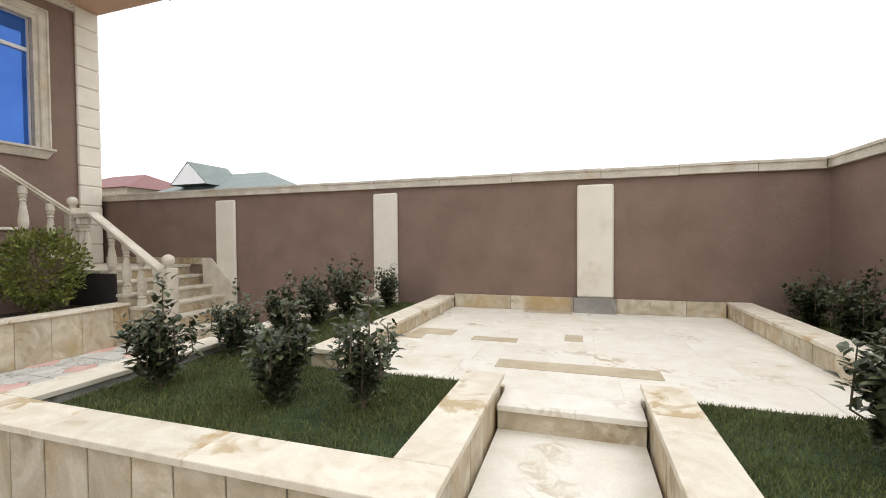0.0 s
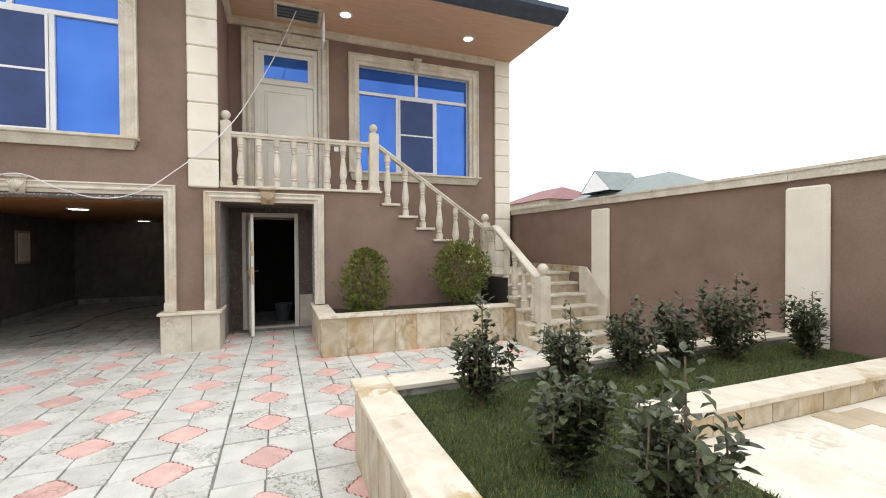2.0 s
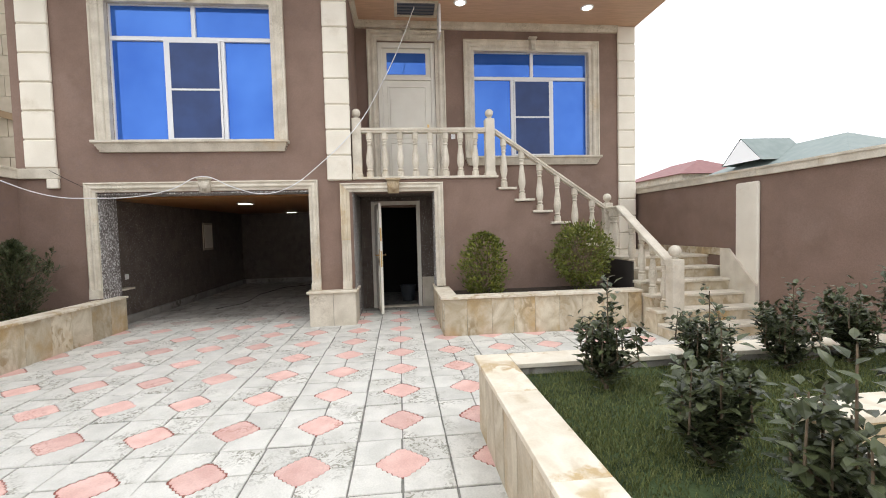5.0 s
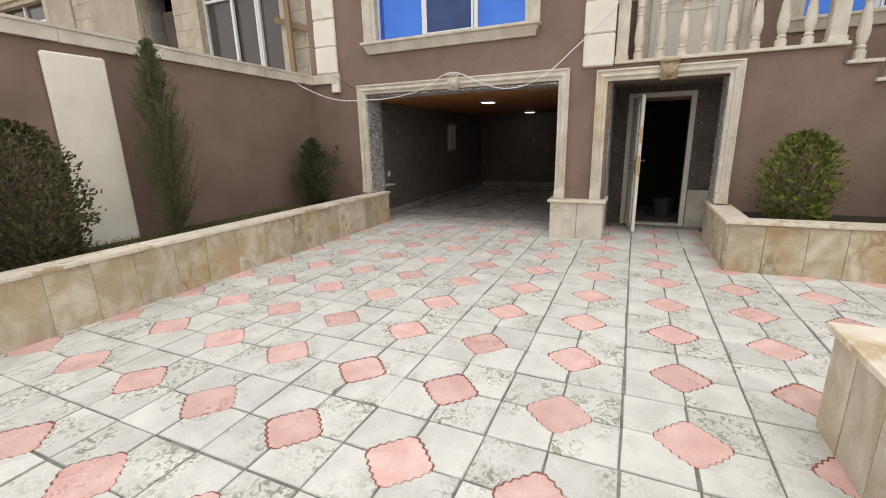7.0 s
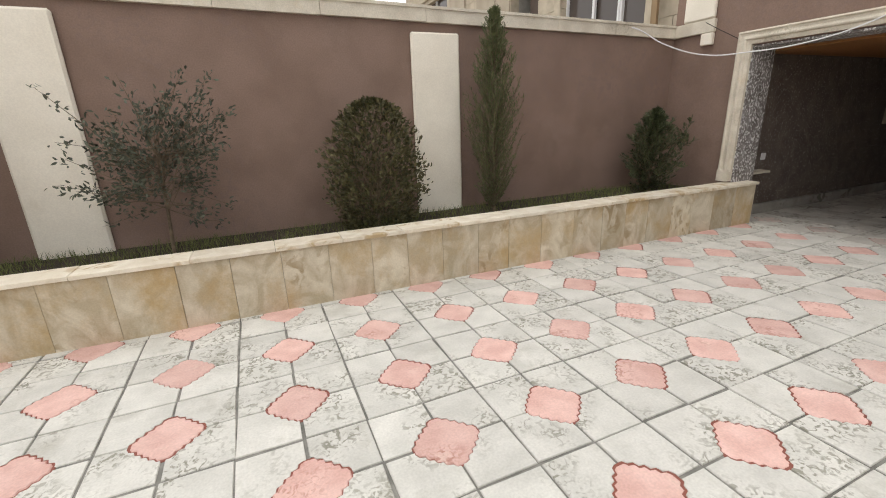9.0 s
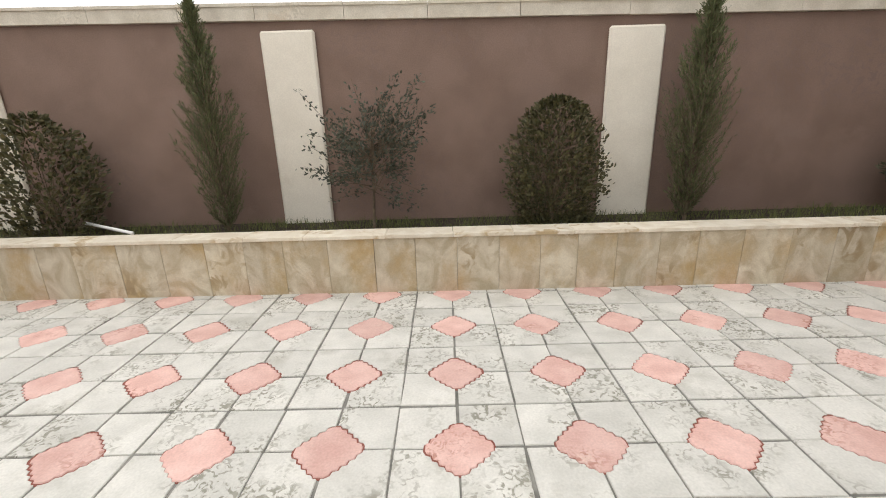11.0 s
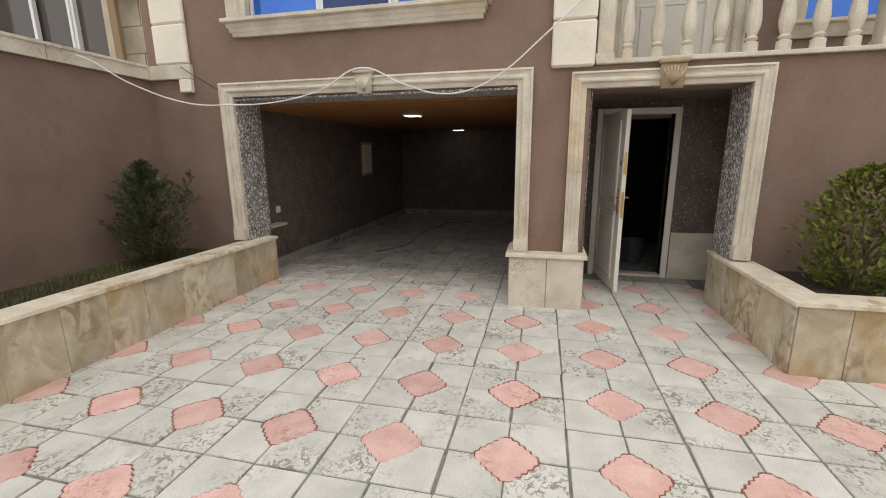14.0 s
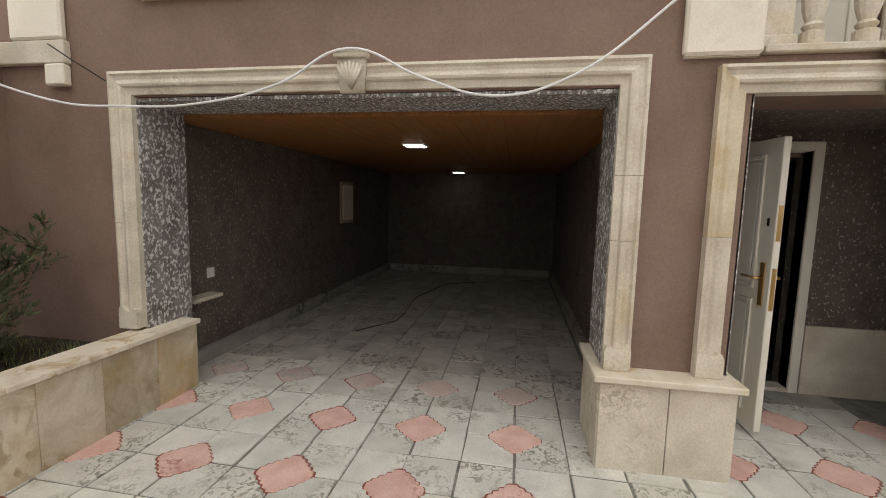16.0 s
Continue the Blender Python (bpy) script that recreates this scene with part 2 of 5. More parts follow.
def blue_glass():
    m = bpy.data.materials.new("blue_mirror_glass")
    m.use_nodes = True
    n, l = m.node_tree.nodes, m.node_tree.links
    b = n["Principled BSDF"]
    g = n.new("ShaderNodeNewGeometry")
    t = n.new("ShaderNodeTexNoise")
    t.inputs["Scale"].default_value, t.inputs["Detail"].default_value = 0.9, 3
    l.new(g.outputs["Position"], t.inputs["Vector"])
    r = ramp_node(n, [(0.3, (0.035, 0.13, 0.52)), (0.7, (0.075, 0.22, 0.70))])
    l.new(t.outputs["Fac"], r.inputs["Fac"])
    l.new(r.outputs["Color"], b.inputs["Base Color"])
    b.inputs["Metallic"].default_value, b.inputs["Roughness"].default_value = 0.45, 0.03
    bp = n.new("ShaderNodeBump")
    bp.inputs["Strength"].default_value, bp.inputs["Distance"].default_value = 0.05, 0.02
    l.new(t.outputs["Fac"], bp.inputs["Height"])
    l.new(bp.outputs["Normal"], b.inputs["Normal"])
    return m


M_BLUE = blue_glass()
M_SCREEN = material("insect_screen", (0.03, 0.055, 0.16), (0.04, 0.075, 0.21), 3, 0.5, 0.0, 60)


# ---- builders ----
def box(bm, x0, x1, y0, y1, z0, z1, bevel=0.0):
    v = [bm.verts.new((x, y, z)) for x in (x0, x1) for y in (y0, y1) for z in (z0, z1)]
    fs = [bm.faces.new([v[i] for i in q]) for q in ((0, 1, 3, 2), (4, 6, 7, 5), (0, 4, 5, 1), (2, 3, 7, 6), (0, 2, 6, 4), (1, 5, 7, 3))]
    if bevel:
        bmesh.ops.bevel(bm, geom=list({e for f in fs for e in f.edges}), offset=bevel, segments=1, affect="EDGES")
    return bm


def made(name, bm, mat, smooth=False):
    bmesh.ops.recalc_face_normals(bm, faces=bm.faces)
    me = bpy.data.meshes.new(name)
    bm.to_mesh(me)
    bm.free()
    me.materials.append(mat)
    if smooth:
        me.polygons.foreach_set("use_smooth", [True] * len(me.polygons))
    return me


def part(name, bm, mat, parent, label="", smooth=False):
    ob = new(name, made(name, bm, mat, smooth))
    ob.parent = parent
    if label:
        tagged(ob, label)
    return ob


def thing(name, label, category, group="", kind="", at=(0, 0, 0)):
    ob = new(name)
    ob.empty_display_size = 0.1
    ob.matrix_basis = Matrix.Translation(at)
    return tagged(ob, label, category, group, kind)


def solid(name, bm, mat, label, category, kind="structure", smooth=False):
    return tagged(new(name, made(name, bm, mat, smooth)), label, category, "", kind)


def bx(x0, x1, y0, y1, z0, z1, bevel=0.0):
    return box(bmesh.new(), x0, x1, y0, y1, z0, z1, bevel)


def wall_x(x0, x1, us, zs, holes):
    """A wall of thickness x0..x1 in the y-z plane, with rectangular holes (y0, y1, z0, z1) cut through it."""
    us = sorted({*us, *[h[0] for h in holes], *[h[1] for h in holes]})
    zs = sorted({*zs, *[h[2] for h in holes], *[h[3] for h in holes]})
    bm = bmesh.new()

    def full(i, k):
        if not (0 <= i < len(us) - 1 and 0 <= k < len(zs) - 1):
            return False
        cu, cz = (us[i] + us[i + 1]) / 2, (zs[k] + zs[k + 1]) / 2
        return not any(a < cu < b and c < cz < d for a, b, c, d in holes)

    def quad(*p):
        bm.faces.new([bm.verts.new(q) for q in p])

    for i in range(len(us) - 1):
        for k in range(len(zs) - 1):
            if not full(i, k):
                continue
            a, b, c, d = us[i], us[i + 1], zs[k], zs[k + 1]
            quad((x1, a, c), (x1, b, c), (x1, b, d), (x1, a, d))
            quad((x0, a, c), (x0, a, d), (x0, b, d), (x0, b, c))
            if not full(i - 1, k):
                quad((x0, a, c), (x1, a, c), (x1, a, d), (x0, a, d))
            if not full(i + 1, k):
                quad((x0, b, c), (x0, b, d), (x1, b, d), (x1, b, c))
            if not full(i, k - 1):
                quad((x0, a, c), (x0, b, c), (x1, b, c), (x1, a, c))
            if not full(i, k + 1):
                quad((x0, a, d), (x1, a, d), (x1, b, d), (x0, b, d))
    bmesh.ops.remove_doubles(bm, verts=bm.verts, dist=0.0005)
    return bm


TRIM = [(0.0, 0.0), (0.0, 0.058), (0.022, 0.064), (0.036, 0.044), (0.064, 0.040), (0.084, 0.052), (0.10, 0.056), (0.118, 0.050), (0.128, 0.026), (0.18, 0.022), (0.18, -0.06)]


def surround(x, y0, y1, z0, z1, profile=TRIM, scale=1.0):
    """A moulded three-sided surround, mitred at its two upper corners; x is the face of the wall."""
    bm = bmesh.new()
    rings = []
    for u, d in profile:
        u *= scale
        rings.append([bm.verts.new(p) for p in ((x + d, y0 + u, z0), (x + d, y0 + u, z1 - u), (x + d, y1 - u, z1 - u), (x + d, y1 - u, z0))])
    for a, b in zip(rings, rings[1:]):
        for i in range(3):
            bm.faces.new((a[i], a[i + 1], b[i + 1], b[i]))
    for i in (0, 3):
        bm.faces.new([r[i] for r in rings])
    return bm


def run(bm, pts, along, a, b):
    """A closed profile extruded from a to b along 'x' or 'y'; pts are (other, z)."""
    f = (lambda s, p: (s, p[0], p[1])) if along == "x" else (lambda s, p: (p[0], s, p[1]))
    r0, r1 = [bm.verts.new(f(a, p)) for p in pts], [bm.verts.new(f(b, p)) for p in pts]
    for i in range(len(pts)):
        j = (i + 1) % len(pts)
        bm.faces.new((r0[i], r0[j], r1[j], r1[i]))
    bm.faces.new(r0)
    bm.faces.new(r1[::-1])
    return bm


def lathe(profile, seg=14):
    bm = bmesh.new()
    rings = [[bm.verts.new((r * math.cos(2 * math.pi * i / seg), r * math.sin(2 * math.pi * i / seg), z)) for i in range(seg)] for r, z in profile]
    for a, b in zip(rings, rings[1:]):
        for i in range(seg):
            bm.faces.new((a[i], a[(i + 1) % seg], b[(i + 1) % seg], b[i]))
    bm.faces.new(rings[0][::-1])
    bm.faces.new(rings[-1])
    return bm


def tube(bm, pts, radii, seg=6):
    prev = None
    for i, (p, r) in enumerate(zip(pts, radii)):
        p = Vector(p)
        d = (Vector(pts[min(i + 1, len(pts) - 1)]) - Vector(pts[max(i - 1, 0)])).normalized()
        s = d.orthogonal().normalized()
        t = d.cross(s)
        ring = [bm.verts.new(p + r * (math.cos(2 * math.pi * k / seg) * s + math.sin(2 * math.pi * k / seg) * t)) for k in range(seg)]
        if prev:
            best = min(range(seg), key=lambda o: (ring[o].co - prev[0].co).length)
            ring = ring[best:] + ring[:best]
            for k in range(seg):
                bm.faces.new((prev[k], prev[(k + 1) % seg], ring[(k + 1) % seg], ring[k]))
        else:
            bm.faces.new(ring[::-1])
        prev = ring
    bm.faces.new(prev)
    return bm


# ---- the plan ----
FX, RX = -5.70, -7.10            # faces of the front wall and of the recessed upper wall
WL, WB, WE = -3.93, 6.42, 3.62   # faces of the boundary walls
FLOOR2, SOFFIT = 2.30, 5.36      # balcony floor, underside of the eaves
GARAGE = (-2.87, 0.205, -0.05, 2.115)
ENTRY = (0.81, 2.155, -0.05, 2.07)
WIN1 = (-2.61, -0.28, 2.87, 4.91)
WIN2 = (3.09, 5.38, 2.83, 4.86)
LANDING = 0.95

# ---- ground and courtyard floor ----
solid("ground", bx(-400, 400, -400, 400, -0.6, -0.2), M_GROUND, "bare dry earth around the houses", "ground")
solid("floor", bx(-12.2, 6.2, WL, WB + 0.3, -0.2, -0.0075), M_GROUT, "dirty grey mortar bed under the paving tiles", "floor")

# ---- boundary walls ----
def west_top(x):
    """Underside of the west coping, which falls gently towards the house."""
    return 2.405 + 0.0125 * x


solid("wall_west_yard", run(bmesh.new(), [(FX - 0.02, -0.1), (6.2, -0.1), (6.2, west_top(6.2)), (FX - 0.02, west_top(FX))], "y", WL - 0.2, WL), M_PLASTER, "brown plastered boundary wall with cream pilasters", "wall")
solid("wall_back", bx(-9.5, WE + 0.2, WB, WB + 0.2, -0.1, 2.06), M_PLASTER, "brown plastered boundary wall behind the terrace", "wall")
solid("wall_east", bx(WE, WE + 0.2, 2.0, WB, -0.1, 2.06), M_PLASTER, "brown plastered boundary wall at the terrace's end", "wall")
solid("wall_gate_side", bx(WE + 0.2, 6.2, 2.0, 2.2, -0.1, 2.06), M_PLASTER, "plain brown plastered wall", "wall")
solid("wall_street", bx(6.2, 6.4, WL - 0.2, 2.2, -0.1, 2.34), M_PLASTER, "plain brown plastered street wall", "wall")


def coping(name, along, a, b, face, back, z, step, parent, height):
    """Coping slabs end to end, each under a thin proud lip; z gives the underside along the wall."""
    rnd = random.Random(name)
    s = a
    lo, hi = sorted((face, back))
    while s < b - 0.05:
        e = min(b, s + step * rnd.uniform(0.8, 1.2))
        t = rnd.uniform(-0.003, 0.003)
        bm = bmesh.new()
        for c, d, u, v in ((lo, hi, 0.0, height - 0.028), (lo - 0.014, hi + 0.014, height - 0.028, height)):
            p, q = s + 0.0025, e - 0.0025
            ends = [(p, z(p) + t), (q, z(q) + t)]
            if along == "x":
                run(bm, [(p, ends[0][1] + u), (q, ends[1][1] + u), (q, ends[1][1] + v), (p, ends[0][1] + v)], "y", c, d)
            else:
                run(bm, [(p, ends[0][1] + u), (q, ends[1][1] + u), (q, ends[1][1] + v), (p, ends[0][1] + v)], "x", c, d)
        part("coping_slab", bm, M_STONE, parent)
        s = e


wc = thing("wall_coping", "pale stained sandstone coping slabs along the wall top", "coping", kind="structure")
coping("west", "x", FX + 0.055, 6.2, WL + 0.05, WL - 0.26, west_top, 0.9, wc, 0.15)
wc = thing("wall_coping", "pale mottled stone coping along the back wall", "coping", kind="structure")
coping("back", "x", -9.5, WE - 0.06, WB - 0.05, WB + 0.26, lambda u: 2.06, 0.9, wc, 0.115)
coping("east", "y", 2.0, WB + 0.26, WE - 0.045, WE + 0.26, lambda u: 2.06, 0.9, wc, 0.115)


def pilaster(x0, x1, y0, y1, z0, z1, label):
    bm = bx(x0, x1, y0, y1, z0, z1, 0.02)
    return tagged(new("wall_pilaster", made("wall_pilaster", bm, M_CREAM)), label, "pilaster", "cream pilasters on the boundary walls", "structure")


for a, b, c in ((-2.44, -1.89, 2.285), (1.01, 1.55, 2.335), (4.3, 4.84, 2.36)):
    pilaster(a, b, WL, WL + 0.055, 0.30, c, "flat cream plaster pilaster on the brown wall above the planter")
for a, b, c in ((-4.54, -4.15, 0.3), (-1.70, -1.33, 0.4)):
    pilaster(a, b, WB - 0.055, WB, c, 1.99, "flat cream plaster pilaster on the back wall")
pilaster(1.07, 1.49, WB - 0.055, WB, 0.61, 1.99, "flat cream plaster pilaster standing on a stone plinth")
solid("pilaster_plinth", bx(1.03, 1.52, WB - 0.10, WB - 0.022, 0.41, 0.61, 0.004), M_CONC, "grey stone plinth block under the pilaster", "plinth")

# ---- the house ----
top = 5.75
solid("wall_house_front", wall_x(FX - 0.42, FX, (-3.93, 0.86), (-0.05, top), [GARAGE, WIN1]), M_PLASTER, "brown textured plaster house front with garage and window openings", "wall")
# the lower front under the balcony and stair, stepping down with the stair
bm = wall_x(FX - 0.42, FX, (0.86, 3.16), (-0.05, 2.26), [(0.859, ENTRY[1], -0.06, ENTRY[3])])
solid("wall_under_balcony", bm, M_PLASTER, "brown plaster wall around the basement entrance, streaked", "wall")
STEP_Y, STEP_Z = 0.3, (FLOOR2 - LANDING) / 7
bm = bmesh.new()
for i in range(6):
    box(bm, RX, FX, 3.16 + STEP_Y * i + (0 if i else 0.0), 3.16 + STEP_Y * (i + 1), -0.05, FLOOR2 - STEP_Z * (i + 1) - 0.04)
solid("wall_under_stair", bm, M_PLASTER, "brown plaster wall stepping down under the stair", "wall")
solid("wall_house_upper", wall_x(RX - 0.3, RX, (0.86, 6.32), (1.9, top), [WIN2, (1.26, 2.34, FLOOR2, 5.0)]), M_PLASTER, "brown plaster upper wall with door and window, set back behind the stair", "wall")
solid("wall_return", bx(RX + 0.001, FX - 0.42, 0.5, 0.86, 2.0, top), M_PLASTER, "brown plaster side wall of the balcony recess", "wall")
solid("wall_house_side", bx(-14, RX - 0.3, 6.02, 6.32, -0.1, top), M_PLASTER, "brown plaster side wall of the house", "wall")
solid("wall_house_far_side", bx(-14, FX - 0.42, -3.93, -3.63, -0.1, top), M_PLASTER, "brown plaster side wall of the house", "wall")
solid("wall_house_rear", bx(-14.2, -14, -3.93, 6.32, -0.1, top), M_PLASTER, "plain rear wall of the house", "wall")
solid("wall_stair_base", bx(RX - 0.3, RX, 2.16, 6.32, -0.1, 1.9), M_PLASTER, "brown plaster wall behind the stair", "wall")
# room floors painted near-black for the absent light inside
solid("room_upper", bx(-13.9, RX - 0.32, 0.9, 6.0, 2.1, 2.3), M_BLACK, "floor inside the upper rooms, painted black as unlit", "floor")
solid("room_upper_floor", bx(-13.9, FX - 0.43, -3.6, 0.88, 2.4, 2.5), M_BLACK, "floor inside the upper room, painted black as unlit", "floor")

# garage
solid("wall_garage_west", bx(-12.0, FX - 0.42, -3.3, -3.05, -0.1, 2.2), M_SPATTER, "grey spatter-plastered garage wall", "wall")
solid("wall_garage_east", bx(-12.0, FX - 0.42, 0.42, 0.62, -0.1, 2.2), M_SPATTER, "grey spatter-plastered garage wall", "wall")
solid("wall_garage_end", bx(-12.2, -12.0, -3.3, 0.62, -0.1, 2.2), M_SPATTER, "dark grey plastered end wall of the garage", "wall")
bm = bmesh.new()
for i in range(28):
    y = -3.05 + 3.47 * i / 28
    box(bm, -12.0, FX - 0.43, y + 0.0012, y + 3.47 / 28 - 0.0012, 2.06, 2.08)
box(bm, -12.0, FX - 0.43, -3.05, 0.42, 2.082, 2.2)
solid("ceiling_garage", bm, M_TIMBER, "varnished orange-brown boarded garage ceiling", "ceiling")
for a, b in ((-3.05, -2.99), (0.36, 0.42)):
    solid("baseboard", bx(-12.0, FX - 0.45, a + 0.0, b, -0.01, 0.13, 0.004), M_CONC, "grey stone skirting along the garage wall", "baseboard")
solid("baseboard", bx(-12.0, -11.95, -2.98, 0.35, -0.01, 0.13, 0.004), M_CONC, "grey stone skirting along the garage end wall", "baseboard")
for name, b6 in (("jamb", (FX - 0.42, FX - 0.012, GARAGE[0] - 0.02, GARAGE[0] + 0.012, 0.5, 2.10)), ("jamb", (FX - 0.42, FX - 0.012, GARAGE[1] - 0.012, GARAGE[1] + 0.02, 0.5, 2.10)),
                 ("jamb_head", (FX - 0.42, FX - 0.012, GARAGE[0] + 0.012, GARAGE[1] - 0.012, 2.088, 2.11))):
    solid("reveal_" + name, bx(*b6), M_SPATTER_W, "grey spatter-plastered reveal of the garage opening", "reveal")

# basement entrance recess
DX = -6.95
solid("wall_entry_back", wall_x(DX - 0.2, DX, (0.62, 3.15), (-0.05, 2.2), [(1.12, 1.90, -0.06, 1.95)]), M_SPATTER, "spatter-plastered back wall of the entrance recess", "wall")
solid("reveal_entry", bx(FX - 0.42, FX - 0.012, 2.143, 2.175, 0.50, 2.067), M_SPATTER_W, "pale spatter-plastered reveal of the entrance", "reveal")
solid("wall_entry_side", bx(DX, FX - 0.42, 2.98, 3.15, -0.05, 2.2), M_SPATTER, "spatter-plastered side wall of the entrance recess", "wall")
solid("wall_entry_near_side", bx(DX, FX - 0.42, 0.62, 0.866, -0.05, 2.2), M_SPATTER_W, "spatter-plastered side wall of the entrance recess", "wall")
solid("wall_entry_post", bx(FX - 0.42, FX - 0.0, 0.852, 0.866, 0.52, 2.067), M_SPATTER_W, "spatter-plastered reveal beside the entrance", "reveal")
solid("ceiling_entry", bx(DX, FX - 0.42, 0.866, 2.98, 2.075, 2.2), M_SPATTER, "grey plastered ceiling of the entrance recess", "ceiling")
solid("entry_dado", bx(DX, DX + 0.02, 1.98, 2.97, -0.01, 0.56, 0.003), M_STONE, "stone dado panel beside the basement door", "dado")
solid("entry_dado", bx(DX + 0.021, FX - 0.43, 2.955, 2.979, -0.01, 0.54, 0.003), M_STONE, "stone dado panel along the side of the recess", "dado")
solid("entry_dado", bx(FX - 0.425, FX - 0.002, 2.125, 2.15, -0.01, 0.498, 0.003), M_SLAB, "stone slab at the foot of the entrance reveal", "dado")
solid("entry_dado_cap", bx(FX - 0.43, FX - 0.002, 2.105, 2.16, 0.499, 0.53, 0.004), M_CAP, "pale stone ledge at the foot of the reveal", "dado")
# the darkness beyond the open door is painted: these faces are near-black
solid("cellar_end", bx(-9.2, -9.0, 0.7, 2.3, -0.1, 2.2), M_BLACK, "basement wall, blackened in place of its missing light", "wall")
solid("cellar_side", bx(-9.0, DX - 0.2, 2.3, 2.4, -0.1, 2.2), M_BLACK, "basement wall, blackened in place of its missing light", "wall")
solid("cellar_ceiling", bx(-9.2, DX - 0.2, 0.62, 2.4, 2.2, 2.3), M_BLACK, "basement ceiling, blackened in place of its missing light", "ceiling")

# balcony and stairs
solid("balcony_floor", bx(RX, FX + 0.045, 0.875, 3.19, 2.262, FLOOR2, 0.006), M_STONE, "pale stone balcony slab with a projecting edge", "balcony")
for i in range(6):
    z = FLOOR2 - STEP_Z * (i + 1)
    a = 3.16 + STEP_Y * i
    solid("stair_tread", bx(RX, FX + 0.045, a + 0.032 * (i == 0), a + STEP_Y + 0.03, z - 0.038, z, 0.006), M_STONE, "pale stone stair tread projecting over the wall", "stair")
SX = WB - 0.004
RUN2, RISE2 = 0.27, LANDING / 6
# added panel: the dark look of this side is put into its colour
solid("landing_side_panel", bx(FX + 0.003, -4.79, 4.957, 4.978, 0.455, LANDING - 0.045), plain("near_black_panel", (0.035, 0.030, 0.028), 0.8), "thin near-black panel on the side of the stair landing above the planter", "stair")
solid("stair_landing", bx(RX, -5.15, 4.98, SX, -0.1, LANDING - 0.041), M_SLAB, "stone-faced landing where the stair turns", "stair")
solid("landing_slab", bx(RX + 0.005, -5.12, 4.99, SX, LANDING - 0.04, LANDING, 0.006), M_STONE, "pale stone landing slab", "stair")
for i in range(5):
    z = LANDING - RISE2 * (i + 1)
    a = -5.15 + RUN2 * i
    lo = 4.98 - (0.10 if i >= 3 else 0)
    st = thing("garden_step", "sandstone step with a projecting tread slab", "step", "lower flight of the stair", "structure")
    part("riser_block", bx(a, a + RUN2, lo, SX, -0.05, z - 0.04), M_SLAB, st)
    part("tread_slab", bx(a + 0.035, a + RUN2 + 0.03, lo - 0.02, SX, z - 0.039, z, 0.006), M_STONE, st)
bm = bmesh.new()
run(bm, [(-4.78, 0.3), (-4.14, 0.3), (-4.14, 0.58), (-4.62, LANDING + 0.11), (-4.78, LANDING + 0.11)], "y", WB - 0.09, WB - 0.057)
solid("stair_stringer", bm, M_STONE, "sloping pale stone stringer against the back wall", "stair")
solid("baseboard", bx(RX, -4.79, WB - 0.03, WB - 0.005, LANDING, LANDING + 0.11, 0.004), M_SLAB, "stone skirting along the landing wall", "baseboard")


# ---- planters: rendered cores, cladding slabs and coping slabs ----
def cladding(parent, axis, face, out, a, b, z0, z1, width, seed, gap=0.003, mat=None):
    """Upright cladding slabs along a face. axis is the way the face runs; out is its outward sign."""
    rnd = random.Random(seed)
    s, k = a, 0
    while s < b - 0.03:
        e = min(b, s + width * rnd.uniform(0.88, 1.12))
        if b - e < width * 0.4:
            e = b
        d = rnd.uniform(0.010, 0.015)
        lo, hi = sorted((face, face + out * d))
        bm = bx(s + gap, e - gap, lo, hi, z0, z1, 0.002) if axis == "x" else bx(lo, hi, s + gap, e - gap, z0, z1, 0.002)
        part("cladding_slab", bm, mat or M_SLAB, parent)
        s = e


def caps(parent, axis, c0, c1, a, b, z, length, seed, thick=0.032):
    rnd = random.Random(seed)
    s = a
    while s < b - 0.03:
        e = min(b, s + length * rnd.uniform(0.8, 1.2))
        if b - e < length * 0.4:
            e = b
        t = rnd.uniform(0, 0.002)
        bm = bx(s + 0.0015, e - 0.0015, c0, c1, z - thick + t, z + t, 0.003) if axis == "x" else bx(c0, c1, s + 0.0015, e - 0.0015, z - thick + t, z + t, 0.003)
        part("coping_slab", bm, M_CAP, parent)
        s = e


TOP = 0.53
# long planter under the west wall
pl = thing("planter_west", "long low planter clad in cream and ochre sandstone slabs", "planter", kind="structure")
part("core", bx(-5.98, 6.2, -2.98, -2.795, -0.05, TOP - 0.033), M_CONC, pl)
part("soil", bx(FX + 0.02, 6.2, WL - 0.09, -2.98, 0.0, 0.40), M_SOIL, pl, "dark damp soil")
cladding(pl, "x", -2.795, 1, -5.98, 6.2, -0.012, TOP - 0.034, 0.36, 11, 0.0012)
part("end_slab", bx(-5.995, -5.981, -2.98, -2.79, -0.012, TOP - 0.034), M_SLAB, pl)
caps(pl, "x", -3.0, -2.755, -6.0, 6.2, TOP, 0.62, 12)
pl.matrix_basis = pose(0, 0, 0, 0, 0, -0.5)
# planter beside the entrance, to the stair
pr = thing("planter_entrance", "low sandstone planter between the basement entrance and the stair", "planter", kind="structure")
part("core", bx(-4.75, -4.565, 2.145, 4.96, -0.05, TOP - 0.033), M_CONC, pr)
part("core", bx(FX, -4.75, 2.145, 2.33, -0.05, TOP - 0.033), M_CONC, pr)
part("soil", bx(FX, -4.75, 2.33, 4.96, 0.0, 0.45), M_SOIL, pr, "dark damp soil")
cladding(pr, "y", -4.565, 1, 2.145, 4.96, -0.012, TOP - 0.034, 0.33, 13, 0.0018)
cladding(pr, "x", 2.145, -1, FX + 0.0, -4.565, -0.012, TOP - 0.034, 0.33, 14, 0.0018)
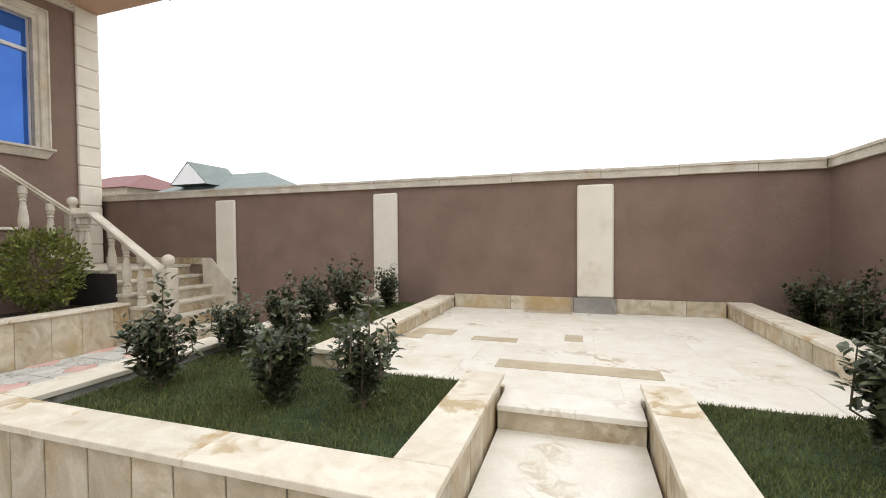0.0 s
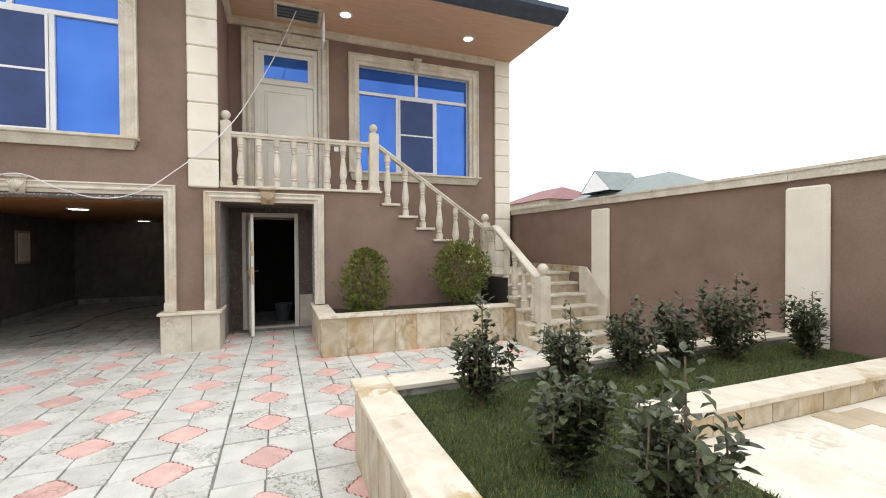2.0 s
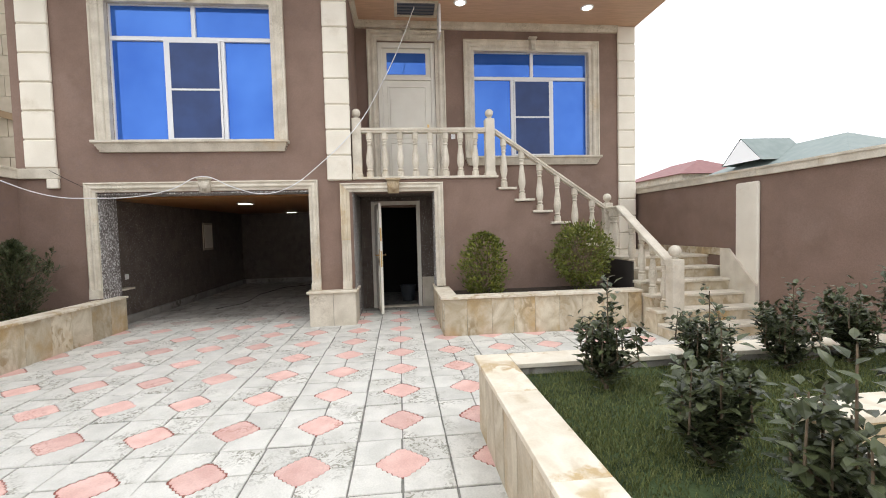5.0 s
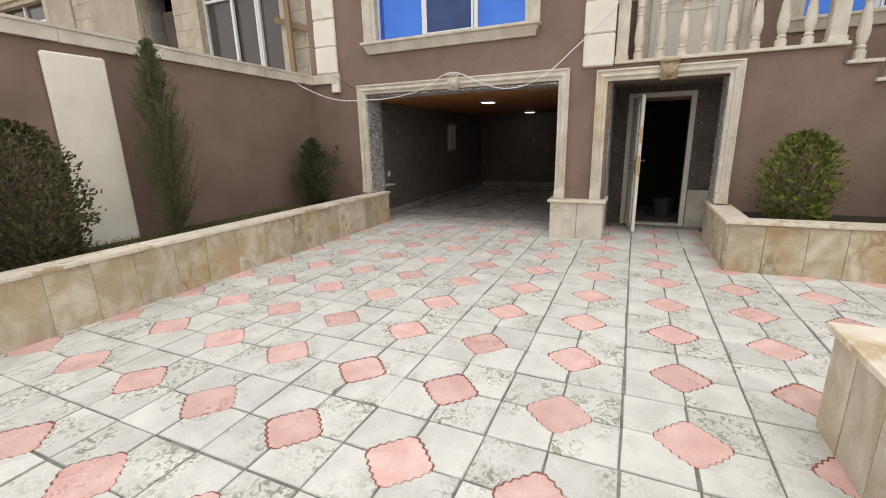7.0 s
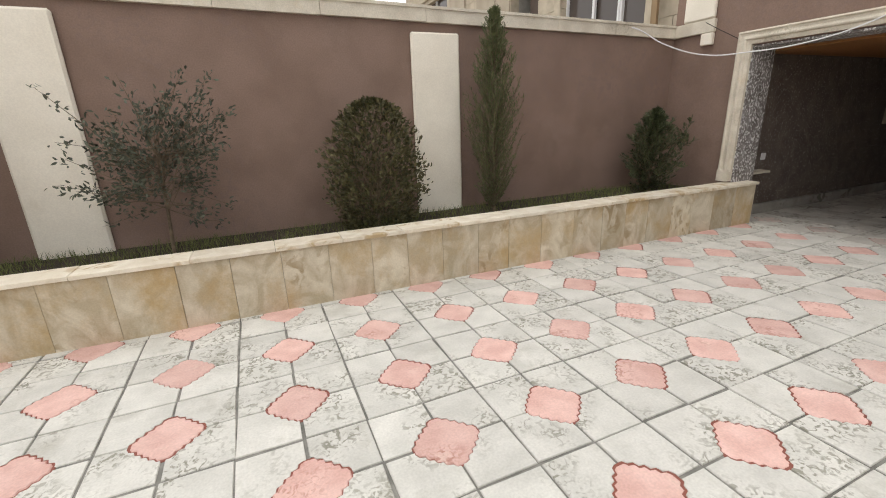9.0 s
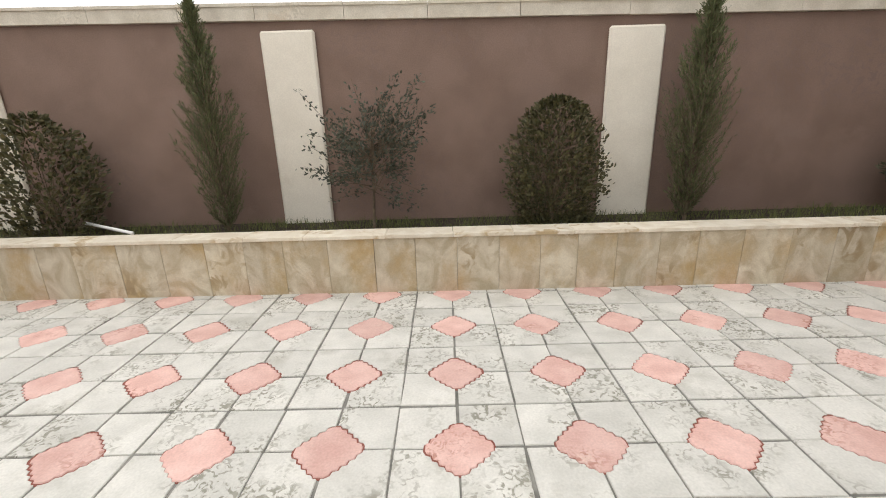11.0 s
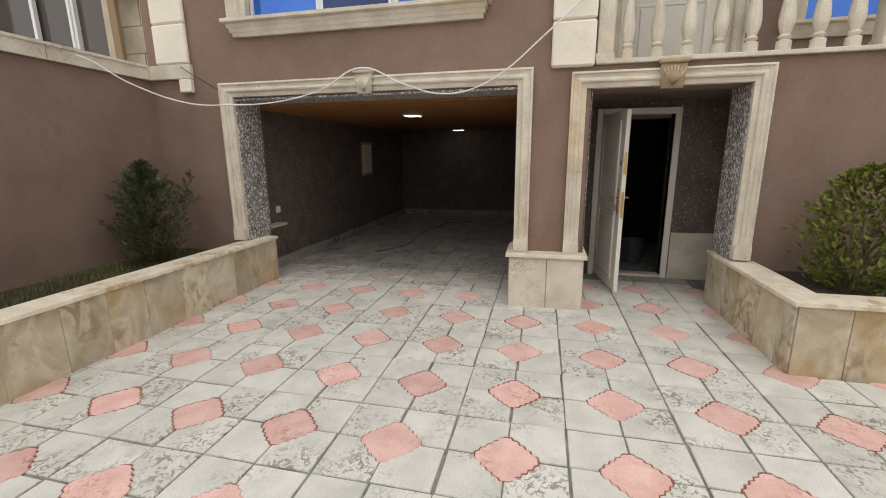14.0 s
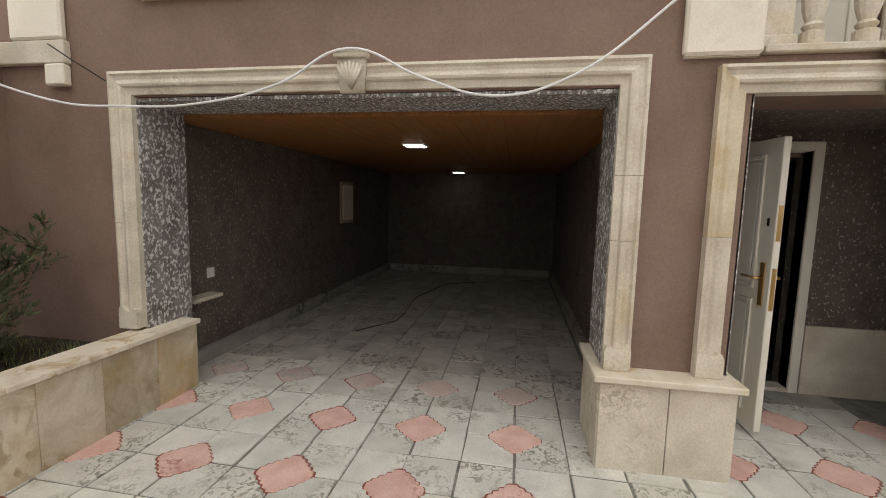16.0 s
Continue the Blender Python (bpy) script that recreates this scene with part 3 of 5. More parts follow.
caps(pr, "y", -4.77, -4.525, 2.10, 4.96, TOP, 0.7, 15)
caps(pr, "x", 2.10, 2.345, FX + 0.0, -4.772, TOP, 0.6, 16)
# pedestal between garage and entrance
pd = thing("pedestal", "cream stone pedestal between the garage and the basement entrance", "pedestal", kind="structure")
part("core", bx(FX - 0.40, -5.565, 0.172, 0.858, -0.05, 0.505), M_CONC, pd)
cladding(pd, "y", -5.565, 1, 0.165, 0.865, -0.012, 0.505, 0.36, 17, mat=M_STONE)
cladding(pd, "x", 0.172, -1, FX - 0.40, -5.566, -0.012, 0.505, 0.36, 18, mat=M_STONE)
cladding(pd, "x", 0.858, 1, FX - 0.40, -5.566, -0.012, 0.505, 0.36, 19, mat=M_STONE)
part("coping_slab", bx(FX - 0.41, -5.525, 0.13, 0.90, 0.508, 0.545, 0.005), M_CAP, pd)

# ---- terrace ----
PZ = 0.43
solid("terrace_tongue", bx(0.664, 1.421, 3.24, 3.498, -0.05, PZ - 0.004), M_PAVE, "pale stone threshold between the two beds", "terrace")
solid("terrace_base", bx(-0.53, 2.70, 3.50, WB, -0.05, PZ - 0.004), M_PAVE, "concrete base under the terrace paving", "terrace")
pv = thing("terrace_paving", "large pale cream stone paving slabs, dusty and patchy", "paving", kind="structure")
rnd = random.Random(5)
part("paving_slab", bx(0.667, 1.418, 3.241, 3.469, PZ - 0.03, PZ, 0.001), M_PAVE, pv)
y = 3.47
while y < WB - 0.06:
    y2 = min(WB - 0.025, y + 0.53)
    x = -0.515 - rnd.uniform(0, 0.35)
    while x < 2.69:
        x2 = min(2.69, x + rnd.uniform(0.7, 1.1))
        lo = max(x, -0.515)
        if x2 - lo > 0.05:
            t = rnd.uniform(-0.0008, 0.0008)
            part("paving_slab", bx(lo + 0.001, x2 - 0.001, y + 0.001, y2 - 0.001, PZ - 0.03, PZ + t, 0.001), M_PAVE, pv)
        x = x2
    y = y2
for a, b, c, d in ((0.52, 1.62, 3.88, 4.08), (0.97, 1.13, 4.80, 5.05), (0.16, 0.57, 4.62, 4.77), (-0.46, -0.06, 4.74, 4.98), (-0.50, -0.30, 4.55, 4.736), (0.44, 1.02, 6.2, 6.38)):
    solid("paving_patch", bx(a, b, c, d, PZ - 0.01, PZ + 0.0045), M_BED, "damp sandy patch left bare in the paving", "paving")
# steps up to the terrace
for a, b, z in ((2.10, 2.48, 0.145), (2.48, 3.215, 0.29)):
    solid("terrace_step", bx(0.665, 1.42, a, b, -0.05, z), M_PAVE, "pale stone step up to the terrace", "step")
solid("terrace_step_riser", bx(0.665, 1.42, 3.215, 3.239, 0.29, PZ - 0.032), M_SLAB, "mottled stone riser of the terrace step", "step")
solid("terrace_step_nosing", bx(0.665, 1.42, 3.19, 3.239, PZ - 0.031, PZ + 0.003, 0.004), M_PAVE, "pale stone nosing of the terrace step", "step")

# L-shaped planter with the shrubs
pc = thing("planter_lawn", "L-shaped raised lawn bed edged in pale cream sandstone", "planter", kind="structure")
part("core", bx(-1.84, 0.635, 2.125, 2.31, -0.05, TOP - 0.033), M_CONC, pc)
part("core", bx(-1.84, -1.65, 2.31, WB, -0.05, TOP - 0.033), M_CONC, pc)
part("core", bx(0.45, 0.635, 2.31, 3.44, -0.05, TOP - 0.033), M_CONC, pc)
part("core", bx(-0.72, -0.53, 3.49, WB, -0.05, 0.545), M_CONC, pc)
part("lawn_soil", bx(-1.65, 0.45, 2.31, 3.46, 0.0, 0.45), M_LAWN, pc, "earth under the grass")
part("lawn_soil", bx(-1.65, -0.72, 3.461, WB, 0.0, 0.45), M_LAWN, pc, "earth under the grass")
cladding(pc, "x", 2.125, -1, -1.855, 0.65, -0.012, TOP - 0.034, 0.25, 21, 0.004)
cladding(pc, "y", -1.84, -1, 2.125, WB, -0.012, TOP - 0.034, 0.3, 22)
cladding(pc, "y", 0.635, 1, 2.125, 3.4, -0.012, TOP - 0.034, 0.25, 23)
cladding(pc, "y", -0.53, 1, 3.49, WB, PZ, 0.545, 0.26, 24)
caps(pc, "x", 2.085, 2.325, -1.885, 0.665, TOP, 0.75, 25)
caps(pc, "y", -1.885, -1.635, 2.327, WB, TOP, 0.8, 26)
caps(pc, "y", 0.435, 0.665, 2.327, 3.45, TOP, 0.7, 27)
caps(pc, "y", -0.74, -0.505, 3.45, WB, 0.58, 0.7, 28)
part("end_slab", bx(-0.72, -0.53, 3.475, 3.489, 0.3, 0.544), M_SLAB, pc)
caps(pc, "x", 3.46, 3.498, -0.50, 0.66, PZ + 0.012, 0.8, 29, 0.05)
# beds at the terrace's other side
pe = thing("planter_corner", "raised corner lawn bed edged in pale cream sandstone", "planter", kind="structure")
part("core", bx(1.45, 1.62, 2.125, 3.44, -0.05, TOP - 0.033), M_CONC, pe)
part("core", bx(1.62, WE, 2.125, 2.31, -0.05, TOP - 0.033), M_CONC, pe)
part("core", bx(2.70, 2.90, 3.49, WB, -0.05, 0.575), M_CONC, pe)
part("end_slab", bx(2.70, 2.90, 3.475, 3.489, 0.3, 0.574), M_SLAB, pe)
part("lawn_soil", bx(1.62, WE, 2.31, 3.46, 0.0, 0.45), M_LAWN, pe, "earth under the grass")
part("lawn_soil", bx(2.90, WE, 3.461, WB, 0.0, 0.45), M_LAWN, pe, "earth under the grass")
cladding(pe, "y", 1.45, -1, 2.125, 3.4, -0.012, TOP - 0.034, 0.25, 31)
cladding(pe, "x", 2.125, -1, 1.435, WE, -0.012, TOP - 0.034, 0.25, 32)
cladding(pe, "y", 2.70, -1, 3.49, WB, PZ, 0.574, 0.26, 33)
caps(pe, "y", 1.42, 1.65, 2.327, 3.46, TOP, 0.7, 34)
caps(pe, "x", 2.085, 2.325, 1.42, WE, TOP, 0.75, 35)
caps(pe, "y", 2.675, 2.92, 3.45, WB, 0.61, 0.6, 36)
caps(pe, "x", 3.46, 3.498, 1.425, 2.67, PZ + 0.012, 0.8, 37, 0.05)
bs = thing("terrace_skirting", "pale stone skirting slabs along the back wall", "skirting", kind="structure")
for a, b in ((-0.5, 1.028), (1.522, 2.672)):
    s = a
    while s < b - 0.02:
        e = min(b, s + 0.75)
        part("skirting_slab", bx(s + 0.002, e - 0.002, WB - 0.024, WB - 0.002, PZ, 0.605, 0.003), M_SLAB, bs)
        s = e

# ---- eaves ----
EX = -5.22
solid("soffit", bx(RX - 0.001, EX - 0.18, 0.86, 6.35, SOFFIT, SOFFIT + 0.05), M_SOFFIT, "orange timber soffit under the eaves with recessed lamps", "ceiling")
solid("soffit_front", bx(FX + 0.002, EX - 0.18, -4.2, 0.858, SOFFIT, SOFFIT + 0.05), M_SOFFIT, "orange timber soffit under the eaves", "ceiling")
bm = bmesh.new()
run(bm, [(EX - 0.20, SOFFIT - 0.012), (EX - 0.17, SOFFIT - 0.02), (EX + 0.05, SOFFIT + 0.055), (EX + 0.12, SOFFIT + 0.10), (EX + 0.13, SOFFIT + 0.17), (EX - 0.20, SOFFIT + 0.17)], "y", -4.2, 6.37)
solid("gutter", bm, M_FASCIA, "dark blue metal gutter along the eaves", "gutter")
bm = bmesh.new()
run(bm, [(EX + 0.05, SOFFIT + 0.18), (-10.0, 7.6), (-14.5, 5.9), (-14.5, 5.8), (RX - 0.4, 5.77), (EX, SOFFIT + 0.172)], "y", -4.25, 6.36)
solid("house_roof", bm, M_FASCIA, "dark sheet-metal roof of the house", "roof")


# ---- windows and doors of the house ----
def bar(parent, x, d, y0, y1, z0, z1, name="frame_bar", mat=None):
    return part(name, bx(x, x + d, y0, y1, z0, z1, 0.004), mat or M_WHITE, parent)


def keystone(parent, x, y, z, w=0.15, h=0.23, mat=None):
    """A carved shell on a tapering block, hung from a small cap."""
    bm = bmesh.new()
    lo, hi = 0.43 * w, 0.5 * w
    vs = [bm.verts.new(p) for p in ((x, y - hi, z), (x, y + hi, z), (x, y + lo, z - h), (x, y - lo, z - h), (x + 0.05, y - hi, z), (x + 0.05, y + hi, z), (x + 0.03, y + lo, z - h), (x + 0.03, y - lo, z - h))]
    for q in ((0, 1, 2, 3), (4, 7, 6, 5), (0, 4, 5, 1), (1, 5, 6, 2), (2, 6, 7, 3), (3, 7, 4, 0)):
        bm.faces.new([vs[i] for i in q])
    box(bm, x, x + 0.075, y - hi - 0.015, y + hi + 0.015, z, z + 0.035, 0.006)
    for k in range(-3, 4):
        s = k / 3
        tube(bm, [(x + 0.04, y, z - h * 0.9), (x + 0.068, y + s * w * 0.26, z - h * 0.55), (x + 0.062, y + s * w * 0.44, z - h * (0.12 + 0.12 * abs(s)))], (0.008, 0.014, 0.010), 6)
    return part("keystone", bm, mat or M_STONE, parent, "carved shell keystone", True)


def window(name, x, hole, label):
    y0, y1, z0, z1 = hole
    w, h = y1 - y0, z1 - z0
    win = thing(name, label, "window", "blue-glazed windows of the house", "structure")
    part("surround", surround(x + 0.002, y0 - 0.20, y1 + 0.20, z0 + 0.002, z1 + 0.19, scale=1.12), M_STONE, win, "moulded cream stone surround")
    keystone(win, x + 0.05, (y0 + y1) / 2, z1 + 0.20, 0.13, 0.19)
    bm = bmesh.new()
    run(bm, [(x - 0.1, z0), (x + 0.15, z0), (x + 0.15, z0 - 0.032), (x + 0.128, z0 - 0.045), (x - 0.1, z0 - 0.045)], "y", y0 - 0.215, y1 + 0.215)
    for c, d, e in ((0.112, 0.045, 0.082), (0.09, 0.082, 0.122), (0.068, 0.122, 0.16)):
        run(bm, [(x + 0.002, z0 - d), (x + c, z0 - d), (x + c - 0.018, z0 - e), (x + 0.002, z0 - e)], "y", y0 - 0.10 - 0.75 * c, y1 + 0.10 + 0.75 * c)
    part("window_sill", bm, M_STONE, win, "moulded cream stone sill")
    for c, d in ((y0, y0 + 0.012), (y1 - 0.012, y1)):
        part("reveal", bx(x - 0.10, x - 0.07, c, d, z0, z1 - 0.013), M_CREAM, win)
    fx = x - 0.15
    ma, mb, mc, tz = y0 + 0.335 * w, y0 + 0.685 * w, y0 + 0.51 * w, z0 + 0.755 * h
    f = 0.016
    bar(win, fx, 0.07, y0, y0 + f, z0, z1)
    bar(win, fx, 0.07, y1 - f, y1, z0, z1)
    bar(win, fx, 0.07, y0 + f, y1 - f, z1 - f, z1)
    bar(win, fx, 0.07, y0 + f, y1 - f, z0, z0 + 0.014)
    bar(win, fx, 0.075, y0 + f, y1 - f, tz - 0.03, tz + 0.03)
    bar(win, fx, 0.072, ma - 0.03, ma + 0.03, z0 + 0.014, tz - 0.03)
    bar(win, fx, 0.072, mb - 0.03, mb + 0.03, z0 + 0.014, tz - 0.03)
    bar(win, fx, 0.072, mc - 0.03, mc + 0.03, tz + 0.03, z1 - f)
    for a, b, c, d in ((y0 + f, ma - 0.03, z0 + 0.014, tz - 0.03), (mb + 0.03, y1 - f, z0 + 0.014, tz - 0.03), (y0 + f, mc - 0.03, tz + 0.03, z1 - f), (mc + 0.03, y1 - f, tz + 0.03, z1 - f)):
        part("pane", bx(fx + 0.025, fx + 0.035, a, b, c, d), M_BLUE, win, "blue mirrored glass pane")
    sash = part("sash", bx(fx + 0.075, fx + 0.09, ma + 0.03, mb - 0.03, z0 + 0.03 + 0.0, z0 + 0.065), M_WHITE, win, "white sash with an insect screen")
    lo, hi = z0 + 0.065, tz - 0.03
    mid = (lo + hi) / 2
    part("stile", bx(fx + 0.075, fx + 0.09, ma + 0.03, ma + 0.06, lo, hi), M_WHITE, sash)
    part("stile", bx(fx + 0.075, fx + 0.09, mb - 0.06, mb - 0.03, lo, hi), M_WHITE, sash)
    part("stile", bx(fx + 0.075, fx + 0.09, ma + 0.06, mb - 0.06, hi - 0.03, hi), M_WHITE, sash)
    part("stile", bx(fx + 0.075, fx + 0.092, ma + 0.06, mb - 0.06, mid - 0.014, mid + 0.014), M_WHITE, sash)
    part("screen", bx(fx + 0.079, fx + 0.084, ma + 0.06, mb - 0.06, lo, mid - 0.014), M_SCREEN, sash, "dark blue insect screen")
    part("screen", bx(fx + 0.079, fx + 0.084, ma + 0.06, mb - 0.06, mid + 0.014, hi - 0.03), M_SCREEN, sash, "dark blue insect screen")
    for c in (ma + 0.04, mb - 0.05):
        part("catch", bx(fx + 0.09, fx + 0.10, c, c + 0.012, mid - 0.18, mid - 0.13, 0.002), M_WHITE, sash)
    return win


window("window_1", FX, WIN1, "wide blue mirror-glazed window with white frame above the garage")
window("window_2", RX, WIN2, "wide blue mirror-glazed window with white frame above the stair")

def jointed_surround(parent, x, y0, y1, z0, z1, scale, cuts, stained=None):
    """A moulded surround laid in blocks: jamb blocks between the cuts, one head, and a scalloped foot block on each jamb."""
    w = TRIM[-1][0] * scale
    zs = [z0] + list(cuts) + [z1 - w]
    for side in (0, 1):
        for k, (a, b) in enumerate(zip(zs, zs[1:])):
            bm, rings = bmesh.new(), []
            t = 0.0015 * ((k + side) % 2)
            for u, d in TRIM:
                y = y0 + u * scale if side == 0 else y1 - u * scale
                top = b - 0.002 if k < len(zs) - 2 else z1 - u * scale
                rings.append([bm.verts.new((x + d + t, y, a)), bm.verts.new((x + d + t, y, top))])
            for r, q in zip(rings, rings[1:]):
                bm.faces.new((r[0], r[1], q[1], q[0]) if side == 0 else (r[0], q[0], q[1], r[1]))
            for i in (0, 1):
                bm.faces.new([r[i] for r in rings])
            part("jamb_block", bm, M_OCHRE_PALE if stained == (side, k) else M_STONE, parent)
    bm, rings = bmesh.new(), []
    for u, d in TRIM:
        rings.append([bm.verts.new((x + d, y0 + u * scale, z1 - u * scale)), bm.verts.new((x + d, y1 - u * scale, z1 - u * scale))])
    for r, q in zip(rings, rings[1:]):
        bm.faces.new((r[0], r[1], q[1], q[0]))
    part("head_block", bm, M_STONE, parent)
    for side in (0, 1):
        a, b = (y0 - 0.001, y0 + w + 0.001) if side == 0 else (y1 - w - 0.001, y1 + 0.001)
        h = z0 + 0.115
        edge = [(1.0, 0.0), (0.94, 0.034), (0.80, 0.040), (0.66, 0.018), (0.5, 0.004), (0.34, 0.006), (0.2, 0.026), (0.08, 0.020), (0.0, -0.008)]
        if side == 0:
            edge = [(1 - u, v) for u, v in reversed(edge)]
        bm = bmesh.new()
        pts = [(a, z0), (b, z0)] + [(a + (b - a) * u, h + v) for u, v in edge]
        lo, hi = [bm.verts.new((x, *p)) for p in pts], [bm.verts.new((x + 0.071, *p)) for p in pts]
        for i in range(len(pts)):
            j = (i + 1) % len(pts)
            bm.faces.new((lo[i], lo[j], hi[j], hi[i]))
        bm.faces.new(hi)
        part("foot_block", bm, M_STONE, parent, "scalloped foot block")


M_OCHRE_PALE = material("ochre_tinged_limestone", (0.56, 0.48, 0.34), (0.68, 0.60, 0.46), 5, 0.75, 0.12, 140, stain=(0.55, 0.40, 0.22), stain_scale=2.0, stain_at=(0.5, 0.7), grain=0.08)
gs = thing("garage_surround", "moulded cream stone surround of the garage opening", "surround", kind="structure")
jointed_surround(gs, FX + 0.002, GARAGE[0] - 0.14, GARAGE[1] + 0.13, 0.548, GARAGE[3] + 0.15, 0.78, (1.28, 1.64))
keystone(gs, FX + 0.05, -1.31, 2.285, 0.17, 0.19)
es = thing("entrance_surround", "moulded cream stone surround of the basement entrance, weathered ochre", "surround", kind="structure")
jointed_surround(es, FX + 0.003, ENTRY[0] - 0.135, ENTRY[1] + 0.13, 0.548, ENTRY[3] + 0.135, 0.76, (1.32,), (0, 1))
keystone(es, FX + 0.05, 1.50, 2.235, 0.20, 0.20, M_OCHRE)


def quoins(x, y0, y1, z0, z1, h, label, depth=0.05, side=0.0):
    q = thing("quoin_column", label, "quoins", "cream quoin columns of the house", "structure")
    n = max(1, round((z1 - z0) / h))
    h = (z1 - z0) / n
    rnd = random.Random(n + int(y0 * 10))
    for i in range(n):
        t = rnd.uniform(0, 0.004)
        part("quoin_block", bx(x, x + depth + t, y0, y1 + side, z0 + i * h + 0.007, z0 + (i + 1) * h - 0.007, 0.014), M_CREAM, q)
    part("joint_backing", bx(x, x + depth - 0.02, y0 + 0.012, y1 + side - 0.012, z0, z1), M_STONE, q)
    return q


quoins(FX + 0.001, 0.49, 0.865, 2.25, SOFFIT, 0.385, "stack of cream stone quoin blocks beside the balcony")
solid("coping_return", bx(FX + 0.001, FX + 0.054, -3.93, -3.34, 2.334, 2.482, 0.006), M_STONE, "pale stone coping end against the house front", "coping")
quoins(FX + 0.001, -3.78, -3.36, 2.486, SOFFIT, 0.385, "stack of cream stone quoin blocks above the boundary wall")
solid("quoin_stub", bx(FX + 0.001, FX + 0.062, -3.50, -3.345, 2.19, 2.33, 0.01), M_CREAM, "cream stone block ending the quoins at the coping", "quoin")
quoins(RX + 0.001, 5.97, 6.335, LANDING, SOFFIT, 0.34, "stack of cream stone quoin blocks at the house corner")

# upper door
d1 = thing("door_1", "cream panelled upper door with a blue transom light, closed", "door", kind="structure")
part("surround", surround(RX + 0.002, 1.07, 2.53, FLOOR2, 5.2, scale=1.05), M_STONE, d1, "moulded cream stone surround")
for b6 in ((1.262, 1.34, FLOOR2, 4.998), (2.26, 2.338, FLOOR2, 4.998), (1.34, 2.26, 4.90, 4.998), (1.34, 2.26, 4.30, 4.36)):
    part("door_frame", bx(RX - 0.14, RX - 0.03, *b6, 0.006), M_DOOR, d1)
leaf = part("door_leaf", bx(RX - 0.11, RX - 0.06, 1.343, 2.257, FLOOR2 + 0.01, 4.297), M_DOOR, d1)
for a, b, c, d in ((1.47, 2.13, 3.25, 4.15), (1.47, 2.13, 2.45, 3.10)):
    bm = bx(RX - 0.06, RX - 0.045, a, b, c, d, 0.008)
    part("raised_panel", bm, M_DOOR, leaf)
    for e in ((a - 0.04, a - 0.015, c - 0.04, d + 0.04), (b + 0.015, b + 0.04, c - 0.04, d + 0.04), (a - 0.015, b + 0.015, d + 0.015, d + 0.04), (a - 0.015, b + 0.015, c - 0.04, c - 0.015)):
        part("moulding", bx(RX - 0.06, RX - 0.047, *e, 0.004), M_DOOR, leaf)
part("transom_pane", bx(RX - 0.10, RX - 0.09, 1.34, 2.26, 4.36, 4.90), M_DOOR, d1)
part("transom_glass", bx(RX - 0.089, RX - 0.08, 1.43, 2.17, 4.42, 4.82), M_BLUE, d1, "blue transom glass")
hp = part("handle_plate", bx(RX - 0.06, RX - 0.052, 2.17, 2.21, 3.25, 3.47, 0.004), M_GOLD, leaf, "brass handle")
part("handle", tube(bmesh.new(), [(RX - 0.055, 2.19, 3.38), (RX - 0.01, 2.19, 3.38), (RX - 0.005, 2.09, 3.38)], (0.009, 0.009, 0.007), 8), M_GOLD, d1)

keystone(d1, RX + 0.05, 1.80, 5.19, 0.14, 0.17)
bm = run(bmesh.new(), [(RX, SOFFIT - 0.002), (RX + 0.075, SOFFIT - 0.002), (RX + 0.07, SOFFIT - 0.05), (RX + 0.045, SOFFIT - 0.075), (RX + 0.04, SOFFIT - 0.125), (RX, SOFFIT - 0.13)], "y", 0.865, 5.965)
solid("cornice", bm, M_STONE, "pale moulded cornice between wall and soffit", "cornice")
bm = run(bmesh.new(), [(0.861, SOFFIT - 0.002), (0.935, SOFFIT - 0.002), (0.93, SOFFIT - 0.05), (0.905, SOFFIT - 0.075), (0.90, SOFFIT - 0.125), (0.861, SOFFIT - 0.13)], "x", RX + 0.076, FX)
solid("cornice", bm, M_STONE, "pale moulded cornice on the recess side wall", "cornice")

# basement door, standing open
d2 = thing("door_2", "cream panelled basement door standing open, brass handles", "door", kind="structure")
for b6 in ((1.06, 1.125, -0.01, 2.0), (1.90, 1.97, -0.01, 2.0), (1.125, 1.90, 1.93, 2.0)):
    part("door_frame", bx(DX - 0.12, DX + 0.025, *b6, 0.006), M_DOOR, d2)
part("threshold", bx(DX - 0.12, DX + 0.02, 1.125, 1.90, -0.01, 0.03, 0.006), M_STONE, d2)
bm = bx(0, 0.83, -0.022, 0.022, 0.04, 1.915, 0.004)
leaf2 = part("door_leaf", bm, M_DOOR, d2)
leaf2.matrix_basis = pose(DX + 0.03, 1.145, 0, 0, 0, 8)
for s in (-1, 1):
    for c, d in ((1.0, 1.78), (0.18, 0.85)):
        ya, yb = sorted((s * 0.022, s * 0.032))
        part("raised_panel", bx(0.14, 0.66, ya, yb, c, d, 0.004), M_DOOR, leaf2)
        ya, yb = sorted((s * 0.022, s * 0.036))
        for e in ((0.10, 0.125, c - 0.04, d + 0.04), (0.675, 0.70, c - 0.04, d + 0.04)):
            part("moulding", bx(e[0], e[1], ya, yb, e[2], e[3], 0.003), M_DOOR, leaf2)
        for e in ((d + 0.015, d + 0.04), (c - 0.04, c - 0.015)):
            part("moulding", bx(0.125, 0.675, ya, yb, e[0], e[1], 0.003), M_DOOR, leaf2)
    ya, yb = sorted((s * 0.022, s * 0.030))
    part("handle_plate", bx(0.745, 0.79, ya, yb, 0.86, 1.14, 0.004), M_GOLD, leaf2, "brass back plate")
    part("handle", tube(bmesh.new(), [(0.767, s * 0.03, 1.04), (0.767, s * 0.08, 1.04), (0.66, s * 0.085, 1.045)], (0.011, 0.010, 0.008), 8), M_GOLD, leaf2, "brass lever handle", True)
